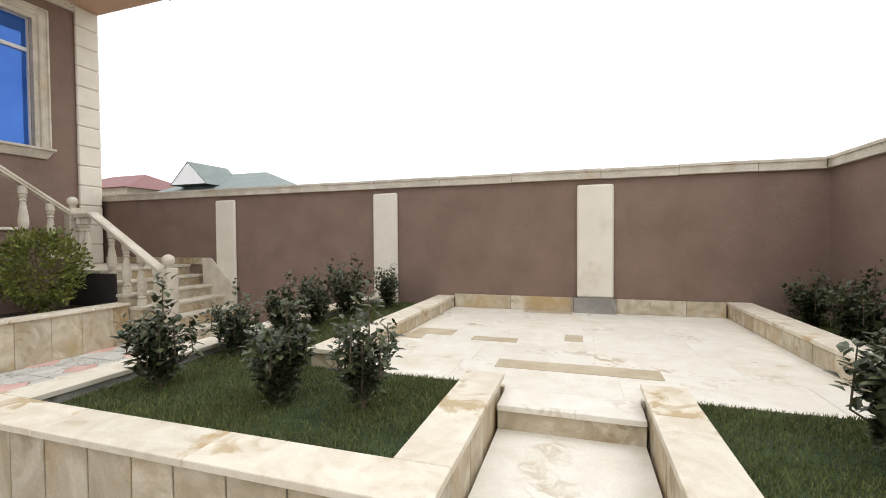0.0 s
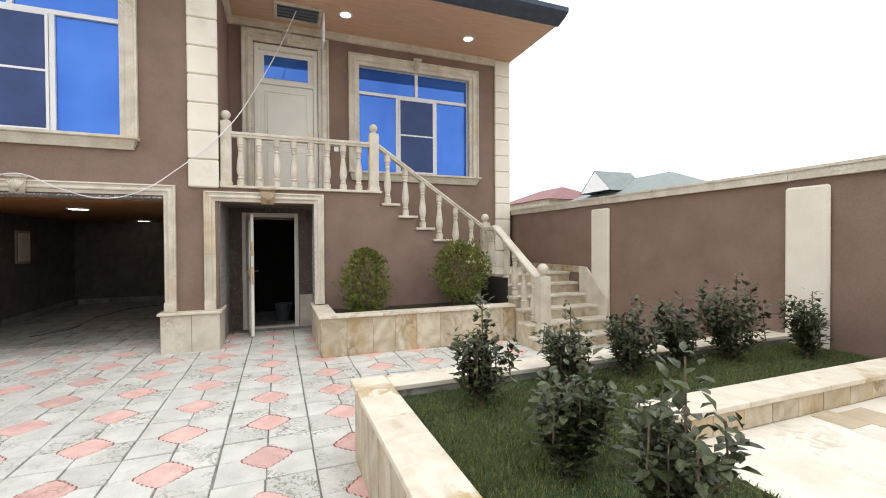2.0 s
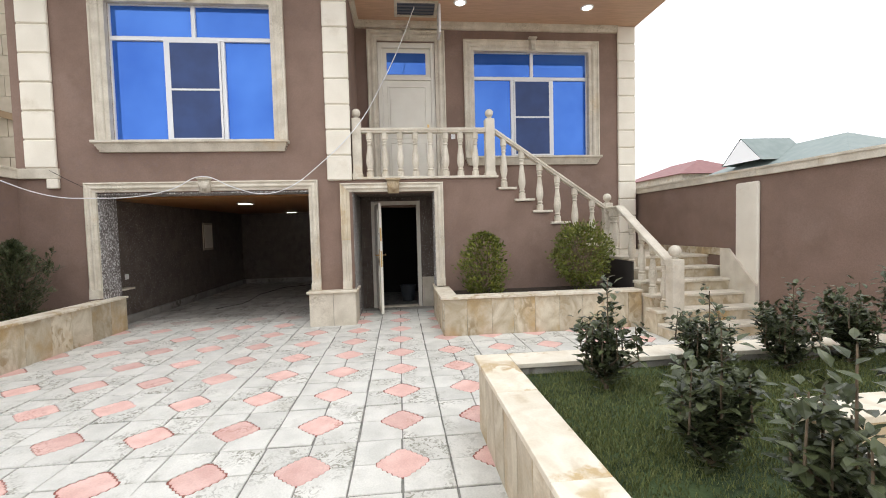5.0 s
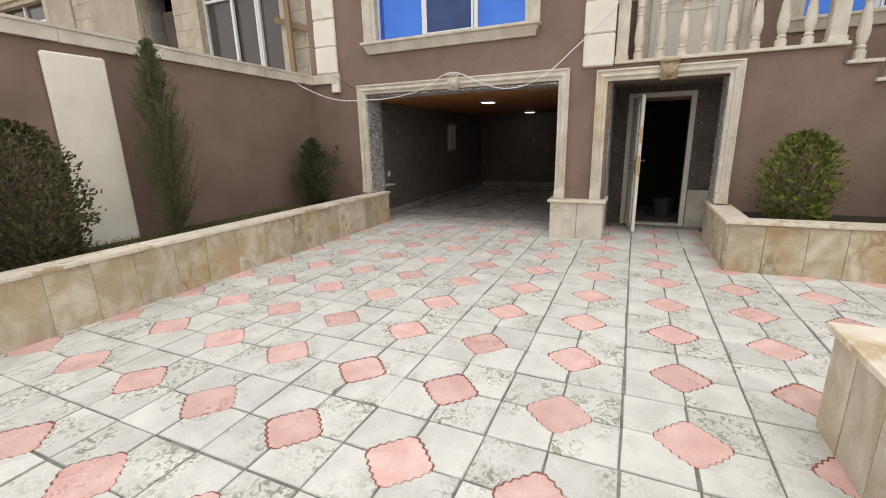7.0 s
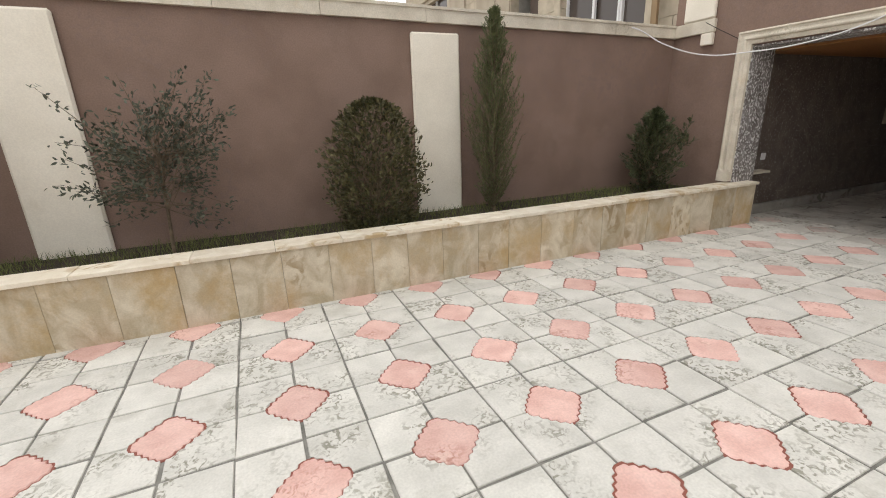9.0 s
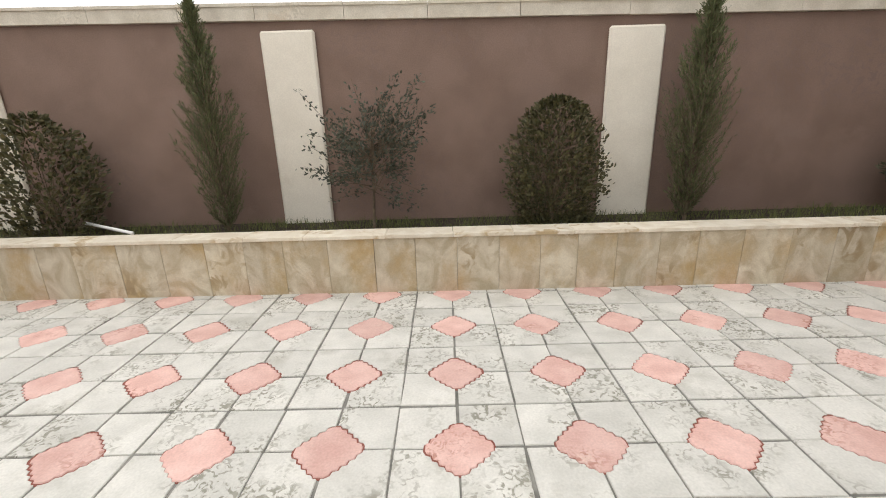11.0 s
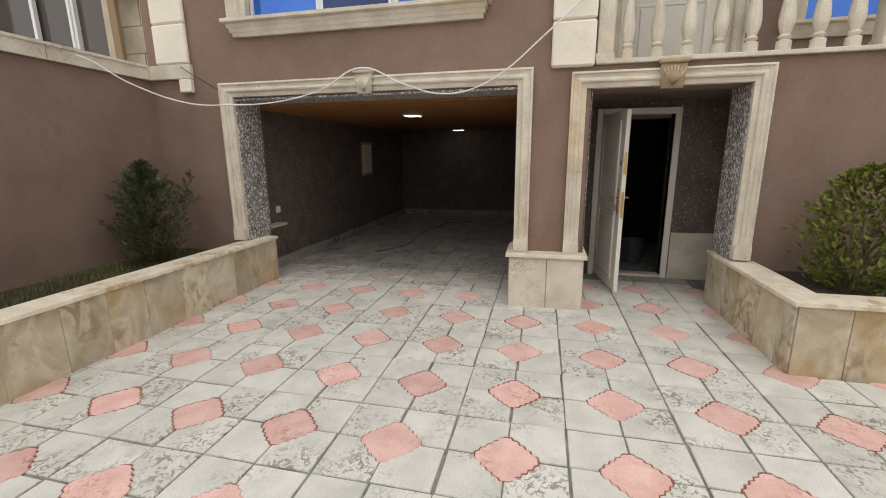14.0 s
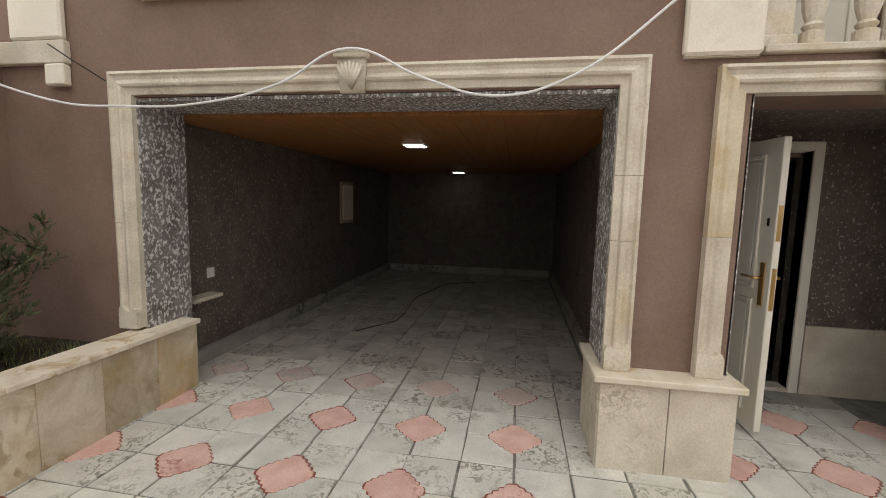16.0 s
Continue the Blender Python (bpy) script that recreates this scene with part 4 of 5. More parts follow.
for a, b in ((0.84, 1.11), (1.28, 1.50)):
    part("lock_edge", bx(0.828, 0.834, -0.013, 0.013, a, b, 0.001), M_GOLD, leaf2, "brass lock edge")
part("keyhole", bx(0.757, 0.778, -0.026, -0.021, 1.37, 1.42, 0.002), M_BLACK, leaf2)

# ---- railings ----
BAL = [(0.050, 0.0), (0.050, 0.09), (0.030, 0.10), (0.045, 0.125), (0.030, 0.145), (0.038, 0.17), (0.050, 0.22), (0.054, 0.27), (0.048, 0.34), (0.038, 0.43), (0.029, 0.50),
       (0.027, 0.525), (0.040, 0.54), (0.027, 0.56), (0.034, 0.58), (0.042, 0.60), (0.030, 0.615), (0.046, 0.63), (0.046, 0.73)]
bal_mesh = made("baluster", lathe([(r, z) for r, z in BAL], 12), M_STONE, False)


def baluster(parent, x, y, z, h=0.73):
    ob = new("baluster", bal_mesh)
    ob.parent = parent
    ob.matrix_basis = Matrix.LocRotScale((x, y, z), Euler((0, 0, 0.26)), (1.1, 1.1, h / 0.73))


def newel(parent, x, y, z, h, w=0.07, r=0.068):
    p = part("newel_post", box(box(bmesh.new(), x - w, x + w, y - w, y + w, z, z + h, 0.008), x - w - 0.012, x + w + 0.012, y - w - 0.012, y + w + 0.012, z, z + 0.06, 0.006), M_STONE, parent)
    bm = lathe([(0.035, 0), (0.05, 0.012), (0.028, 0.03)] + [(r * math.sin(math.pi * (0.13 + 0.87 * k / 9)), 0.03 + r * (0.92 - math.cos(math.pi * (0.13 + 0.87 * k / 9)))) for k in range(1, 10)], 16)
    bm.transform(Matrix.Translation((x, y, z + h)))
    part("ball_finial", bm, M_STONE, p, "stone ball finial", True)


def rail(parent, pts):
    """A moulded handrail with a flat upright section along the points."""
    prof = [(-0.055, 0.0), (-0.055, 0.03), (-0.07, 0.035), (-0.07, 0.06), (-0.05, 0.075), (0.05, 0.075), (0.07, 0.06), (0.07, 0.035), (0.055, 0.03), (0.055, 0.0)]
    bm = bmesh.new()
    rings = []
    for i, p in enumerate(pts):
        d = Vector(pts[min(i + 1, len(pts) - 1)]) - Vector(pts[max(i - 1, 0)])
        side = Vector((-d.y, d.x, 0)).normalized()
        rings.append([bm.verts.new(Vector(p) + side * s + Vector((0, 0, z))) for s, z in prof])
    for a, b in zip(rings, rings[1:]):
        for k in range(len(prof)):
            bm.faces.new((a[k], a[(k + 1) % len(prof)], b[(k + 1) % len(prof)], b[k]))
    bm.faces.new(rings[0])
    bm.faces.new(rings[-1][::-1])
    return part("handrail", bm, M_STONE, parent)


NX = FX - 0.08
br = thing("balcony_railing", "cream stone balustrade along the balcony with ball-topped newels", "railing")
newel(br, NX, 0.95, FLOOR2, 0.92)
newel(br, NX, 3.08, FLOOR2, 0.92, 0.075)
rail(br, [(NX, 1.022, 3.0), (NX, 3.003, 3.0)])
for i in range(8):
    baluster(br, NX, 1.14 + 0.243 * i, FLOOR2, 0.70)
sr = thing("stair_railing", "cream stone balustrade descending beside the upper flight", "railing")
newel(sr, NX, 5.08, LANDING, 0.87, 0.07)
za, zb = 2.99, 1.72
rail(sr, [(NX, 3.157, za), (NX, 5.008, zb)])
for i in range(6):
    y = 3.16 + STEP_Y * (i + 0.5)
    z = FLOOR2 - STEP_Z * (i + 1)
    top_z = za + (zb - za) * (y - 3.157) / 1.851
    baluster(sr, NX, y, z, top_z - z + 0.012)
lr = thing("garden_stair_railing", "cream stone balustrade along the lower flight with a ball-topped newel", "railing")
NY = 5.08
newel(lr, -4.0, NY, RISE2, 0.83, 0.08, 0.078)
rail(lr, [(NX + 0.072, NY, 1.68), (-5.36, NY, 1.68), (-4.082, NY, 0.90)])
for x in (NX + 0.16, NX + 0.28):
    baluster(lr, x, NY, LANDING, 0.74)
for i in range(4):
    x = -5.15 + RUN2 * i + 0.13
    z = LANDING - RISE2 * (i + 1)
    baluster(lr, x, NY, z, 1.68 + (0.90 - 1.68) * max(0.0, x + 5.36) / 1.278 - z + 0.01)

# ---- eaves fittings ----
for x, y in ((-6.35, 2.74), (-6.40, 5.05)):
    dl = thing("recessed_lamp", "round recessed lamp, lit, in the timber soffit", "lamp", "soffit lamps")
    part("rim", lathe([(0.10, SOFFIT - 0.012), (0.115, SOFFIT - 0.006), (0.115, SOFFIT)], 20), M_WHITE, dl).matrix_basis = Matrix.Translation((x, y, 0))
    part("lens", lathe([(0.075, SOFFIT - 0.018), (0.085, SOFFIT - 0.013)], 20), M_LAMP, dl, "lit white lens").matrix_basis = Matrix.Translation((x, y, 0))
ht = thing("ceiling_hatch", "open square hatch in the soffit, its white flap hanging down", "hatch")
for b6 in ((-6.85, -6.80, 1.60, 2.36), (-6.36, -6.31, 1.60, 2.36), (-6.80, -6.36, 1.60, 1.65), (-6.80, -6.36, 2.31, 2.36)):
    part("hatch_frame", bx(b6[0], b6[1], b6[2], b6[3], SOFFIT - 0.03, SOFFIT - 0.001, 0.004), M_STONE, ht)
# flat plate in place of an open hole; its grey is the hole's dimness
part("opening_plate", bx(-6.80, -6.36, 1.65, 2.31, SOFFIT - 0.008, SOFFIT - 0.002), plain("dim_opening_grey", (0.16, 0.17, 0.19), 0.8), ht, "flat grey plate painted as the dim opening above")
for k in range(4):
    part("louvre", bx(-6.78 + 0.105 * k, -6.75 + 0.105 * k, 1.66, 2.30, SOFFIT - 0.018, SOFFIT - 0.009), M_FASCIA, ht)
part("flap", bx(-6.70, -6.38, 2.362, 2.40, SOFFIT - 0.50, SOFFIT - 0.01, 0.004), M_WHITE, ht, "white hanging flap")

# ---- garage fittings ----
for x, y in ((-7.57, -1.40), (-11.5, -1.48)):
    gl = thing("ceiling_light", "square flush ceiling light, lit, on the boarded ceiling", "lamp", "garage lights")
    part("frame", bx(x - 0.12, x + 0.12, y - 0.12, y + 0.12, 2.042, 2.059, 0.004), M_WHITE, gl)
    part("diffuser", bx(x - 0.10, x + 0.10, y - 0.10, y + 0.10, 2.036, 2.043), M_LAMP, gl, "glowing white diffuser")
gw = thing("garage_hatch_window", "small pale shuttered opening in the garage wall", "window")
part("frame", bx(-9.95, -9.45, -3.05, -3.021, 1.1, 1.75, 0.006), M_TAN, gw)
part("shutter", bx(-9.90, -9.50, -3.025, -3.008, 1.15, 1.70, 0.004), M_CREAM, gw)
so = thing("wall_socket", "white wall socket on the spatter plaster", "socket")
part("plate", bx(-6.62, -6.53, -3.05, -3.035, 0.74, 0.83, 0.004), M_PLASTIC, so)
sh = thing("wall_ledge", "short white stone ledge on the garage wall", "ledge")
part("slab", bx(-6.55, -6.20, -3.05, -2.90, 0.585, 0.615, 0.004), M_STONE, sh)
sk = thing("balcony_socket", "white socket beside the upper door", "socket")
part("plate", bx(RX, RX + 0.012, 2.62, 2.70, 3.18, 3.27, 0.003), M_PLASTIC, sk)
hs = thing("garden_hose", "thin dark hose lying on the dusty garage floor", "hose")
part("tube", tube(bmesh.new(), [(-7.60, -2.06, 0.007), (-7.85, -1.90, 0.007), (-8.1, -1.74, 0.007), (-8.5, -1.73, 0.007), (-9.4, -1.80, 0.007), (-10.6, -1.55, 0.007), (-11.0, -1.0, 0.007), (-11.1, -0.6, 0.007)], [0.006] * 8, 6), M_BLACK, hs, "", True)
bk = thing("bucket", "dark plastic bucket standing inside the basement door", "bucket", at=(-7.75, 1.72, -0.01))
part("pail", lathe([(0.12, 0), (0.16, 0.30), (0.17, 0.30), (0.17, 0.32), (0.15, 0.32), (0.11, 0.02)], 16), plain("grey_plastic", (0.06, 0.07, 0.08), 0.5), bk)

# ---- the white cable slung across the front ----
cu = bpy.data.curves.new("cable", "CURVE")
cu.dimensions, cu.bevel_depth, cu.bevel_resolution, cu.resolution_u = "3D", 0.0075, 2, 8
sp = cu.splines.new("BEZIER")
CABLE = [(-4.75, -3.95, 2.45), (-4.90, -3.86, 2.43), (-5.15, -3.62, 2.22), (-5.5, -3.3, 2.06), (-5.60, -2.85, 2.035), (-5.60, -2.25, 2.05), (-5.59, -1.75, 2.15), (-5.565, -1.31, 2.325), (-5.58, -0.88, 2.16),
         (-5.6, -0.5, 2.06), (-5.6, -0.12, 2.13), (-5.61, 0.4, 2.5), (-5.66, 0.95, 3.06), (-6.0, 1.36, 3.85), (-6.3, 1.72, 4.70), (-6.45, 1.88, 5.15), (-6.5, 1.95, 5.34)]
sp.bezier_points.add(len(CABLE) - 1)
for p, c in zip(sp.bezier_points, CABLE):
    p.co, p.handle_left_type, p.handle_right_type = c, "AUTO", "AUTO"
cu.materials.append(M_CABLE)
tagged(new("cable", cu), "white electric cable slung from the wall across the keystones", "cable", "", "thing")
wr = thing("thin_wire", "thin dark wire running down beside the garage", "wire")
part("strand", tube(bmesh.new(), [(-5.63, -3.44, 2.45), (-5.62, -3.25, 2.34), (-5.625, -3.0, 2.2)], [0.004] * 3, 5), M_BLACK, wr)
pp = thing("white_pipe", "white plastic pipe lying on the planter edge", "pipe")
part("tube", tube(bmesh.new(), [(3.40, -3.45, 0.56), (2.62, -3.02, 0.545)], [0.016, 0.016], 8), M_PLASTIC, pp, "", True)


# ---- plants ----
def leaf_mesh(name, leaves, mat, bend=0.25):
    """leaves: rows of (base, direction, up, length, width); each a folded blade of six faces."""
    v, f = [], []
    for p, d, u, ln, w in leaves:
        s = d.cross(u)
        if s.length < 1e-4:
            s = d.orthogonal()
        s.normalize()
        u = s.cross(d).normalized()
        k = len(v)
        v += [p, p + d * ln * 0.35 + s * w * 0.5 + u * w * 0.18, p + d * ln * 0.72 + s * w * 0.38 + u * w * 0.1 - u * ln * bend * 0.3, p + d * ln - u * ln * bend * 0.6,
              p + d * ln * 0.72 - s * w * 0.38 + u * w * 0.1 - u * ln * bend * 0.3, p + d * ln * 0.35 - s * w * 0.5 + u * w * 0.18, p + d * ln * 0.5 - u * ln * bend * 0.1]
        f += [(k, k + 1, k + 6), (k + 1, k + 2, k + 6), (k + 2, k + 3, k + 6), (k + 3, k + 4, k + 6), (k + 4, k + 5, k + 6), (k + 5, k, k + 6)]
    me = bpy.data.meshes.new(name)
    me.from_pydata([tuple(q) for q in v], [], f)
    me.materials.append(mat)
    return me


def unit(rnd):
    while True:
        q = Vector((rnd.uniform(-1, 1), rnd.uniform(-1, 1), rnd.uniform(-1, 1)))
        if 0.05 < q.length < 1:
            return q.normalized()


def laurel(x, y, z, h, r, seed, label, n_stem=9, tip=0.0, size=0.056, density=74, group="laurel shrubs in the lawn beds", mat=None):
    """A young broad-leaved shrub: a short trunk, rising stems and leaves set round them."""
    rnd = random.Random(seed)
    t = thing("laurel_shrub", label, "shrub", group, at=(x, y, z))
    bm, leaves = bmesh.new(), []
    tube(bm, [(0, 0, -0.04), (0.005, 0.004, h * 0.3), (0.0, 0.01, h * 0.62)], (0.014, 0.011, 0.006), 6)
    for s in range(n_stem):
        a = 2 * math.pi * s / n_stem + rnd.uniform(-0.3, 0.3)
        z0 = h * rnd.uniform(0.0, 0.30)
        reach = r * rnd.uniform(0.45, 0.9)
        top_h = min(h * rnd.uniform(0.62, 1.0), z0 + h * 0.6)
        if s == 0:
            reach, top_h = r * 0.25, h * (1 + tip)
        p0 = Vector((0, 0, z0))
        p2 = Vector((math.cos(a) * reach, math.sin(a) * reach, top_h))
        p1 = p0.lerp(p2, 0.35) + Vector((math.cos(a), math.sin(a), 0)) * reach * 0.75
        pts = [p0, p1, p2]
        tube(bm, pts, (0.007, 0.005, 0.003), 5)
        m = int(density * rnd.uniform(0.8, 1.2))
        for k in range(m):
            u = 0.02 + 0.98 * (k + rnd.random()) / m
            q = (1 - u) ** 2 * p0 + 2 * u * (1 - u) * p1 + u * u * p2
            ax = (p2 - p0).normalized()
            out = unit(rnd)
            out = (out - ax * out.dot(ax)).normalized() + ax * rnd.uniform(0.2, 1.1) + Vector((0, 0, rnd.uniform(-0.3, 0.5)))
            ln = size * rnd.uniform(0.7, 1.25) * (0.75 if u > 0.93 else 1)
            leaves.append((q + out.normalized() * 0.01 + unit(rnd) * 0.05, out.normalized(), Vector((0, 0, 1)), ln, ln * 0.60))
    part("stem_frame", bm, M_BARK, t)
    ob = new("crown", leaf_mesh("crown", leaves, mat or M_LEAF))
    ob.parent = t
    return t


def clipped(name, x, y, z, rx, ry, h, seed, label, mat, n=2600, size=0.035, group="", shape="ball", ragged=0.08):
    """A dense clipped bush: twigs inside, leaves over an uneven shell with gaps."""
    rnd = random.Random(seed)
    t = thing(name, label, "shrub", group, at=(x, y, z))
    bm, leaves = bmesh.new(), []
    tube(bm, [(0, 0, -0.05), (0.01, 0, h * 0.4)], (0.02, 0.012), 6)
    for s in range(22):
        d = unit(rnd)
        tube(bm, [(0, 0, h * 0.15), (d.x * rx * 0.5, d.y * ry * 0.5, h * (0.45 + 0.25 * d.z)), (d.x * rx * 0.88, d.y * ry * 0.88, h * (0.5 + 0.42 * d.z))], (0.007, 0.005, 0.002), 4)
    for k in range(n):
        d = unit(rnd)
        if shape == "ball":
            p = Vector((d.x * rx, d.y * ry, h * (0.5 + 0.5 * d.z)))
        else:
            zz = rnd.random()
            prof = {"dome": math.sqrt(max(0.0, 1.0 - max(0.0, (zz - 0.42) / 0.58) ** 2)) * min(1.0, 0.68 + zz * 1.2), "column": (1 - zz) ** 0.5 * min(1.0, 0.4 + zz * 2.6) * 1.05}[shape]
            a = rnd.uniform(0, 2 * math.pi)
            rr = math.sqrt(rnd.uniform(0.35, 1.0))
            p = Vector((math.cos(a) * rx * prof * rr, math.sin(a) * ry * prof * rr, h * zz))
            d = Vector((math.cos(a), math.sin(a), 0.5 if shape == "dome" else 1.6)).normalized()
        bumpy = 1 + ragged * 2.2 * noise.noise(p * 6.0 + Vector((seed, 0, 0))) + rnd.gauss(0, ragged * 0.6)
        if shape == "ball":
            bumpy *= rnd.uniform(0.72, 1.0) ** 0.5
        c = Vector((0, 0, h * 0.5)) if shape == "ball" else Vector((0, 0, p.z))
        p = c + (p - c) * bumpy
        dr = (d + unit(rnd) * 0.8 + Vector((0, 0, 0.35))).normalized()
        ln = size * rnd.uniform(0.7, 1.3)
        leaves.append((p, dr, unit(rnd), ln, ln * (0.5 if shape != "column" else 0.22)))
    part("twig_frame", bm, M_BARK, t)
    ob = new("crown", leaf_mesh("crown", leaves, mat))
    ob.parent = t
    return t


G = 0.45
lab = "dark glossy laurel shrub growing in the lawn bed"
laurel(-1.30, 2.79, G, 0.60, 0.19, 1, "dark glossy laurel shrub with pale shoot tips in the lawn", 11, 0.14)
laurel(-0.46, 2.82, G, 0.54, 0.155, 2, lab, 11, 0.08)
laurel(0.03, 2.85, G, 0.56, 0.16, 3, "open leggy laurel shrub with bare stems in the lawn", 10, 0.15, 0.056, 66)
laurel(-1.44, 3.54, G, 0.52, 0.19, 4, lab, 11, 0.08)
laurel(-1.44, 4.12, G, 0.54, 0.19, 5, lab, 11, 0.08)
laurel(-1.49, 4.65, G, 0.57, 0.20, 6, lab, 12)
laurel(-1.44, 5.20, G, 0.74, 0.27, 7, "taller dense laurel shrub in the lawn bed", 16)
laurel(-1.26, 5.92, G, 0.58, 0.18, 8, lab, 11)
laurel(2.30, 2.92, G, 0.62, 0.21, 9, "dense dark laurel shrub in the corner bed", 18, 0.0, 0.056, 90)
laurel(3.28, 4.35, G, 0.66, 0.28, 10, lab, 15)
laurel(3.26, 5.15, G, 0.66, 0.29, 11, lab, 16)
laurel(3.27, 5.95, G, 0.56, 0.22, 12, lab, 11)
clipped("clipped_bush", -5.22, 2.83, 0.45, 0.31, 0.31, 0.92, 21, "yellow-green clipped bush against the stair wall", M_LEAF_Y, 2300, 0.052, "bushes beside the stair", "dome", 0.26)
clipped("clipped_bush", -5.15, 4.33, 0.56, 0.37, 0.37, 0.90, 22, "round yellow-green clipped bush beside the stair", M_LEAF_Y, 3000, 0.052, "bushes beside the stair", "ball", 0.17)


def feathery(name, x, y, z, h, r, seed, label, mat, n, rise, category="tree", group="", arms=(), size=0.052, slim=0.24, per=34):
    """A conifer: a leader with many feathery side shoots; arms are long side limbs given as end points."""
    rnd = random.Random(seed)
    t = thing(name, label, category, group, at=(x, y, z))
    bm, leaves = bmesh.new(), []
    tube(bm, [(0, 0, -0.05), (0.01, 0, h * 0.5), (0, 0.01, h)], (0.02, 0.012, 0.003), 6)
    limbs = []
    for k in range(n):
        u = (k + rnd.random()) / n
        a = rnd.uniform(0, 2 * math.pi)
        reach = r * (1 - u) ** 0.72 * min(1.0, 0.45 + u * 3) * rnd.uniform(0.55, 1.1)
        p0 = Vector((0, 0, h * u * 0.93))
        limbs.append((p0, p0 + Vector((math.cos(a) * reach, math.sin(a) * reach, reach * rise * rnd.uniform(0.7, 1.3))), per))
    for p0, p1, m in arms:
        p0, p1 = Vector(p0), Vector(p1)
        limbs.append((p0, p1, m))
        for k in range(m // 6):
            q = p0.lerp(p1, rnd.uniform(0.3, 1.0))
            limbs.append((q, q + unit(rnd) * 0.13 + Vector((0, 0, 0.09)), 22))
    for p0, p1, m in limbs:
        mid = p0.lerp(p1, 0.5) - Vector((0, 0, 0.08 * (p1 - p0).length))
        tube(bm, [p0, mid, p1], (0.005, 0.004, 0.0015), 4)
        d0 = (p1 - p0).normalized()
        for k in range(m):
            u = rnd.uniform(0.15, 1.0)
            q = p0.lerp(mid, u * 2) if u < 0.5 else mid.lerp(p1, u * 2 - 1)
            d = (d0 * 0.9 + unit(rnd) * 0.8 + Vector((0, 0, 0.3))).normalized()
            ln = size * rnd.uniform(0.6, 1.3)
            leaves.append((q + unit(rnd) * 0.012, d, unit(rnd), ln, ln * slim))
    part("trunk", bm, M_BARK, t)
    ob = new("crown", leaf_mesh("crown", leaves, mat))
    ob.parent = t


feathery("conifer_shrub", -4.98, -3.47, 0.40, 1.10, 0.50, 23, "loose dark conifer with a side limb in the planter corner", M_LEAF, 190, 0.7, "shrub", "",
         [((0, 0, 0.15), (-0.48, 0.14, 0.66), 40), ((0, 0, 0.3), (-0.56, 0.10, 0.88), 44), ((0, 0, 0.1), (0.40, 0.10, 0.30), 40)], 0.052, 0.24, 42)
feathery("cypress", -2.66, -3.52, 0.40, 2.20, 0.39, 24, "slender green cypress against the brown wall", M_LEAF_C, 330, 1.7, "tree", "cypresses", (), 0.042, 0.17, 44)
feathery("cypress", 2.0, -3.52, 0.40, 2.30, 0.38, 25, "slender dull olive cypress against the brown wall", M_LEAF_C, 280, 1.7, "tree", "cypresses", (), 0.042, 0.17, 44)
clipped("box_bush", -1.31, -3.48, 0.40, 0.46, 0.38, 1.22, 26, "domed box bush with browned leaves in the planter", M_LEAF_B, 6200, 0.042, "", "dome", 0.13)
clipped("box_bush", 3.72, -3.5, 0.40, 0.48, 0.38, 1.2, 28, "loose box bush in the planter", M_LEAF_B, 2600, 0.055, "", "dome", 0.2)


def sparse_tree(x, y, z, h, r, seed):
    rnd = random.Random(seed)
    t = thing("young_tree", "sparse young olive tree with a thin pale trunk", "tree", at=(x, y, z))
    bm, leaves = bmesh.new(), []
    tube(bm, [(0, 0, -0.05), (-0.03, 0.0, h * 0.3), (-0.05, 0.02, h * 0.55)], (0.016, 0.013, 0.009), 7)
    for s in range(74):
        a = rnd.uniform(0, 2 * math.pi)
        z0 = h * rnd.uniform(0.24, 0.6)
        e = Vector((math.cos(a) * r * rnd.uniform(0.4, 1.0), 0.55 * math.sin(a) * r * rnd.uniform(0.4, 1.0), z0 + h * rnd.uniform(-0.16, 0.44)))
        p0 = Vector((-0.04, 0.01, z0))
        p1 = p0.lerp(e, 0.5) + unit(rnd) * 0.05
        tube(bm, [p0, p1, e], (0.006, 0.004, 0.0015), 4)
        for k in range(rnd.randint(26, 46)):
            u = rnd.uniform(0.3, 1.0)
            q = p0.lerp(p1, u * 2) if u < 0.5 else p1.lerp(e, u * 2 - 1)
            q = q + unit(rnd) * 0.05
            d = (unit(rnd) + (e - p0).normalized()).normalized()
            leaves.append((q, d, unit(rnd), 0.045 * rnd.uniform(0.7, 1.2), 0.018))
    part("trunk", bm, M_BARK, t)
    ob = new("crown", leaf_mesh("crown", leaves, M_LEAF_O))
    ob.parent = t


sparse_tree(0.50, -3.48, 0.40, 1.50, 0.68, 31)


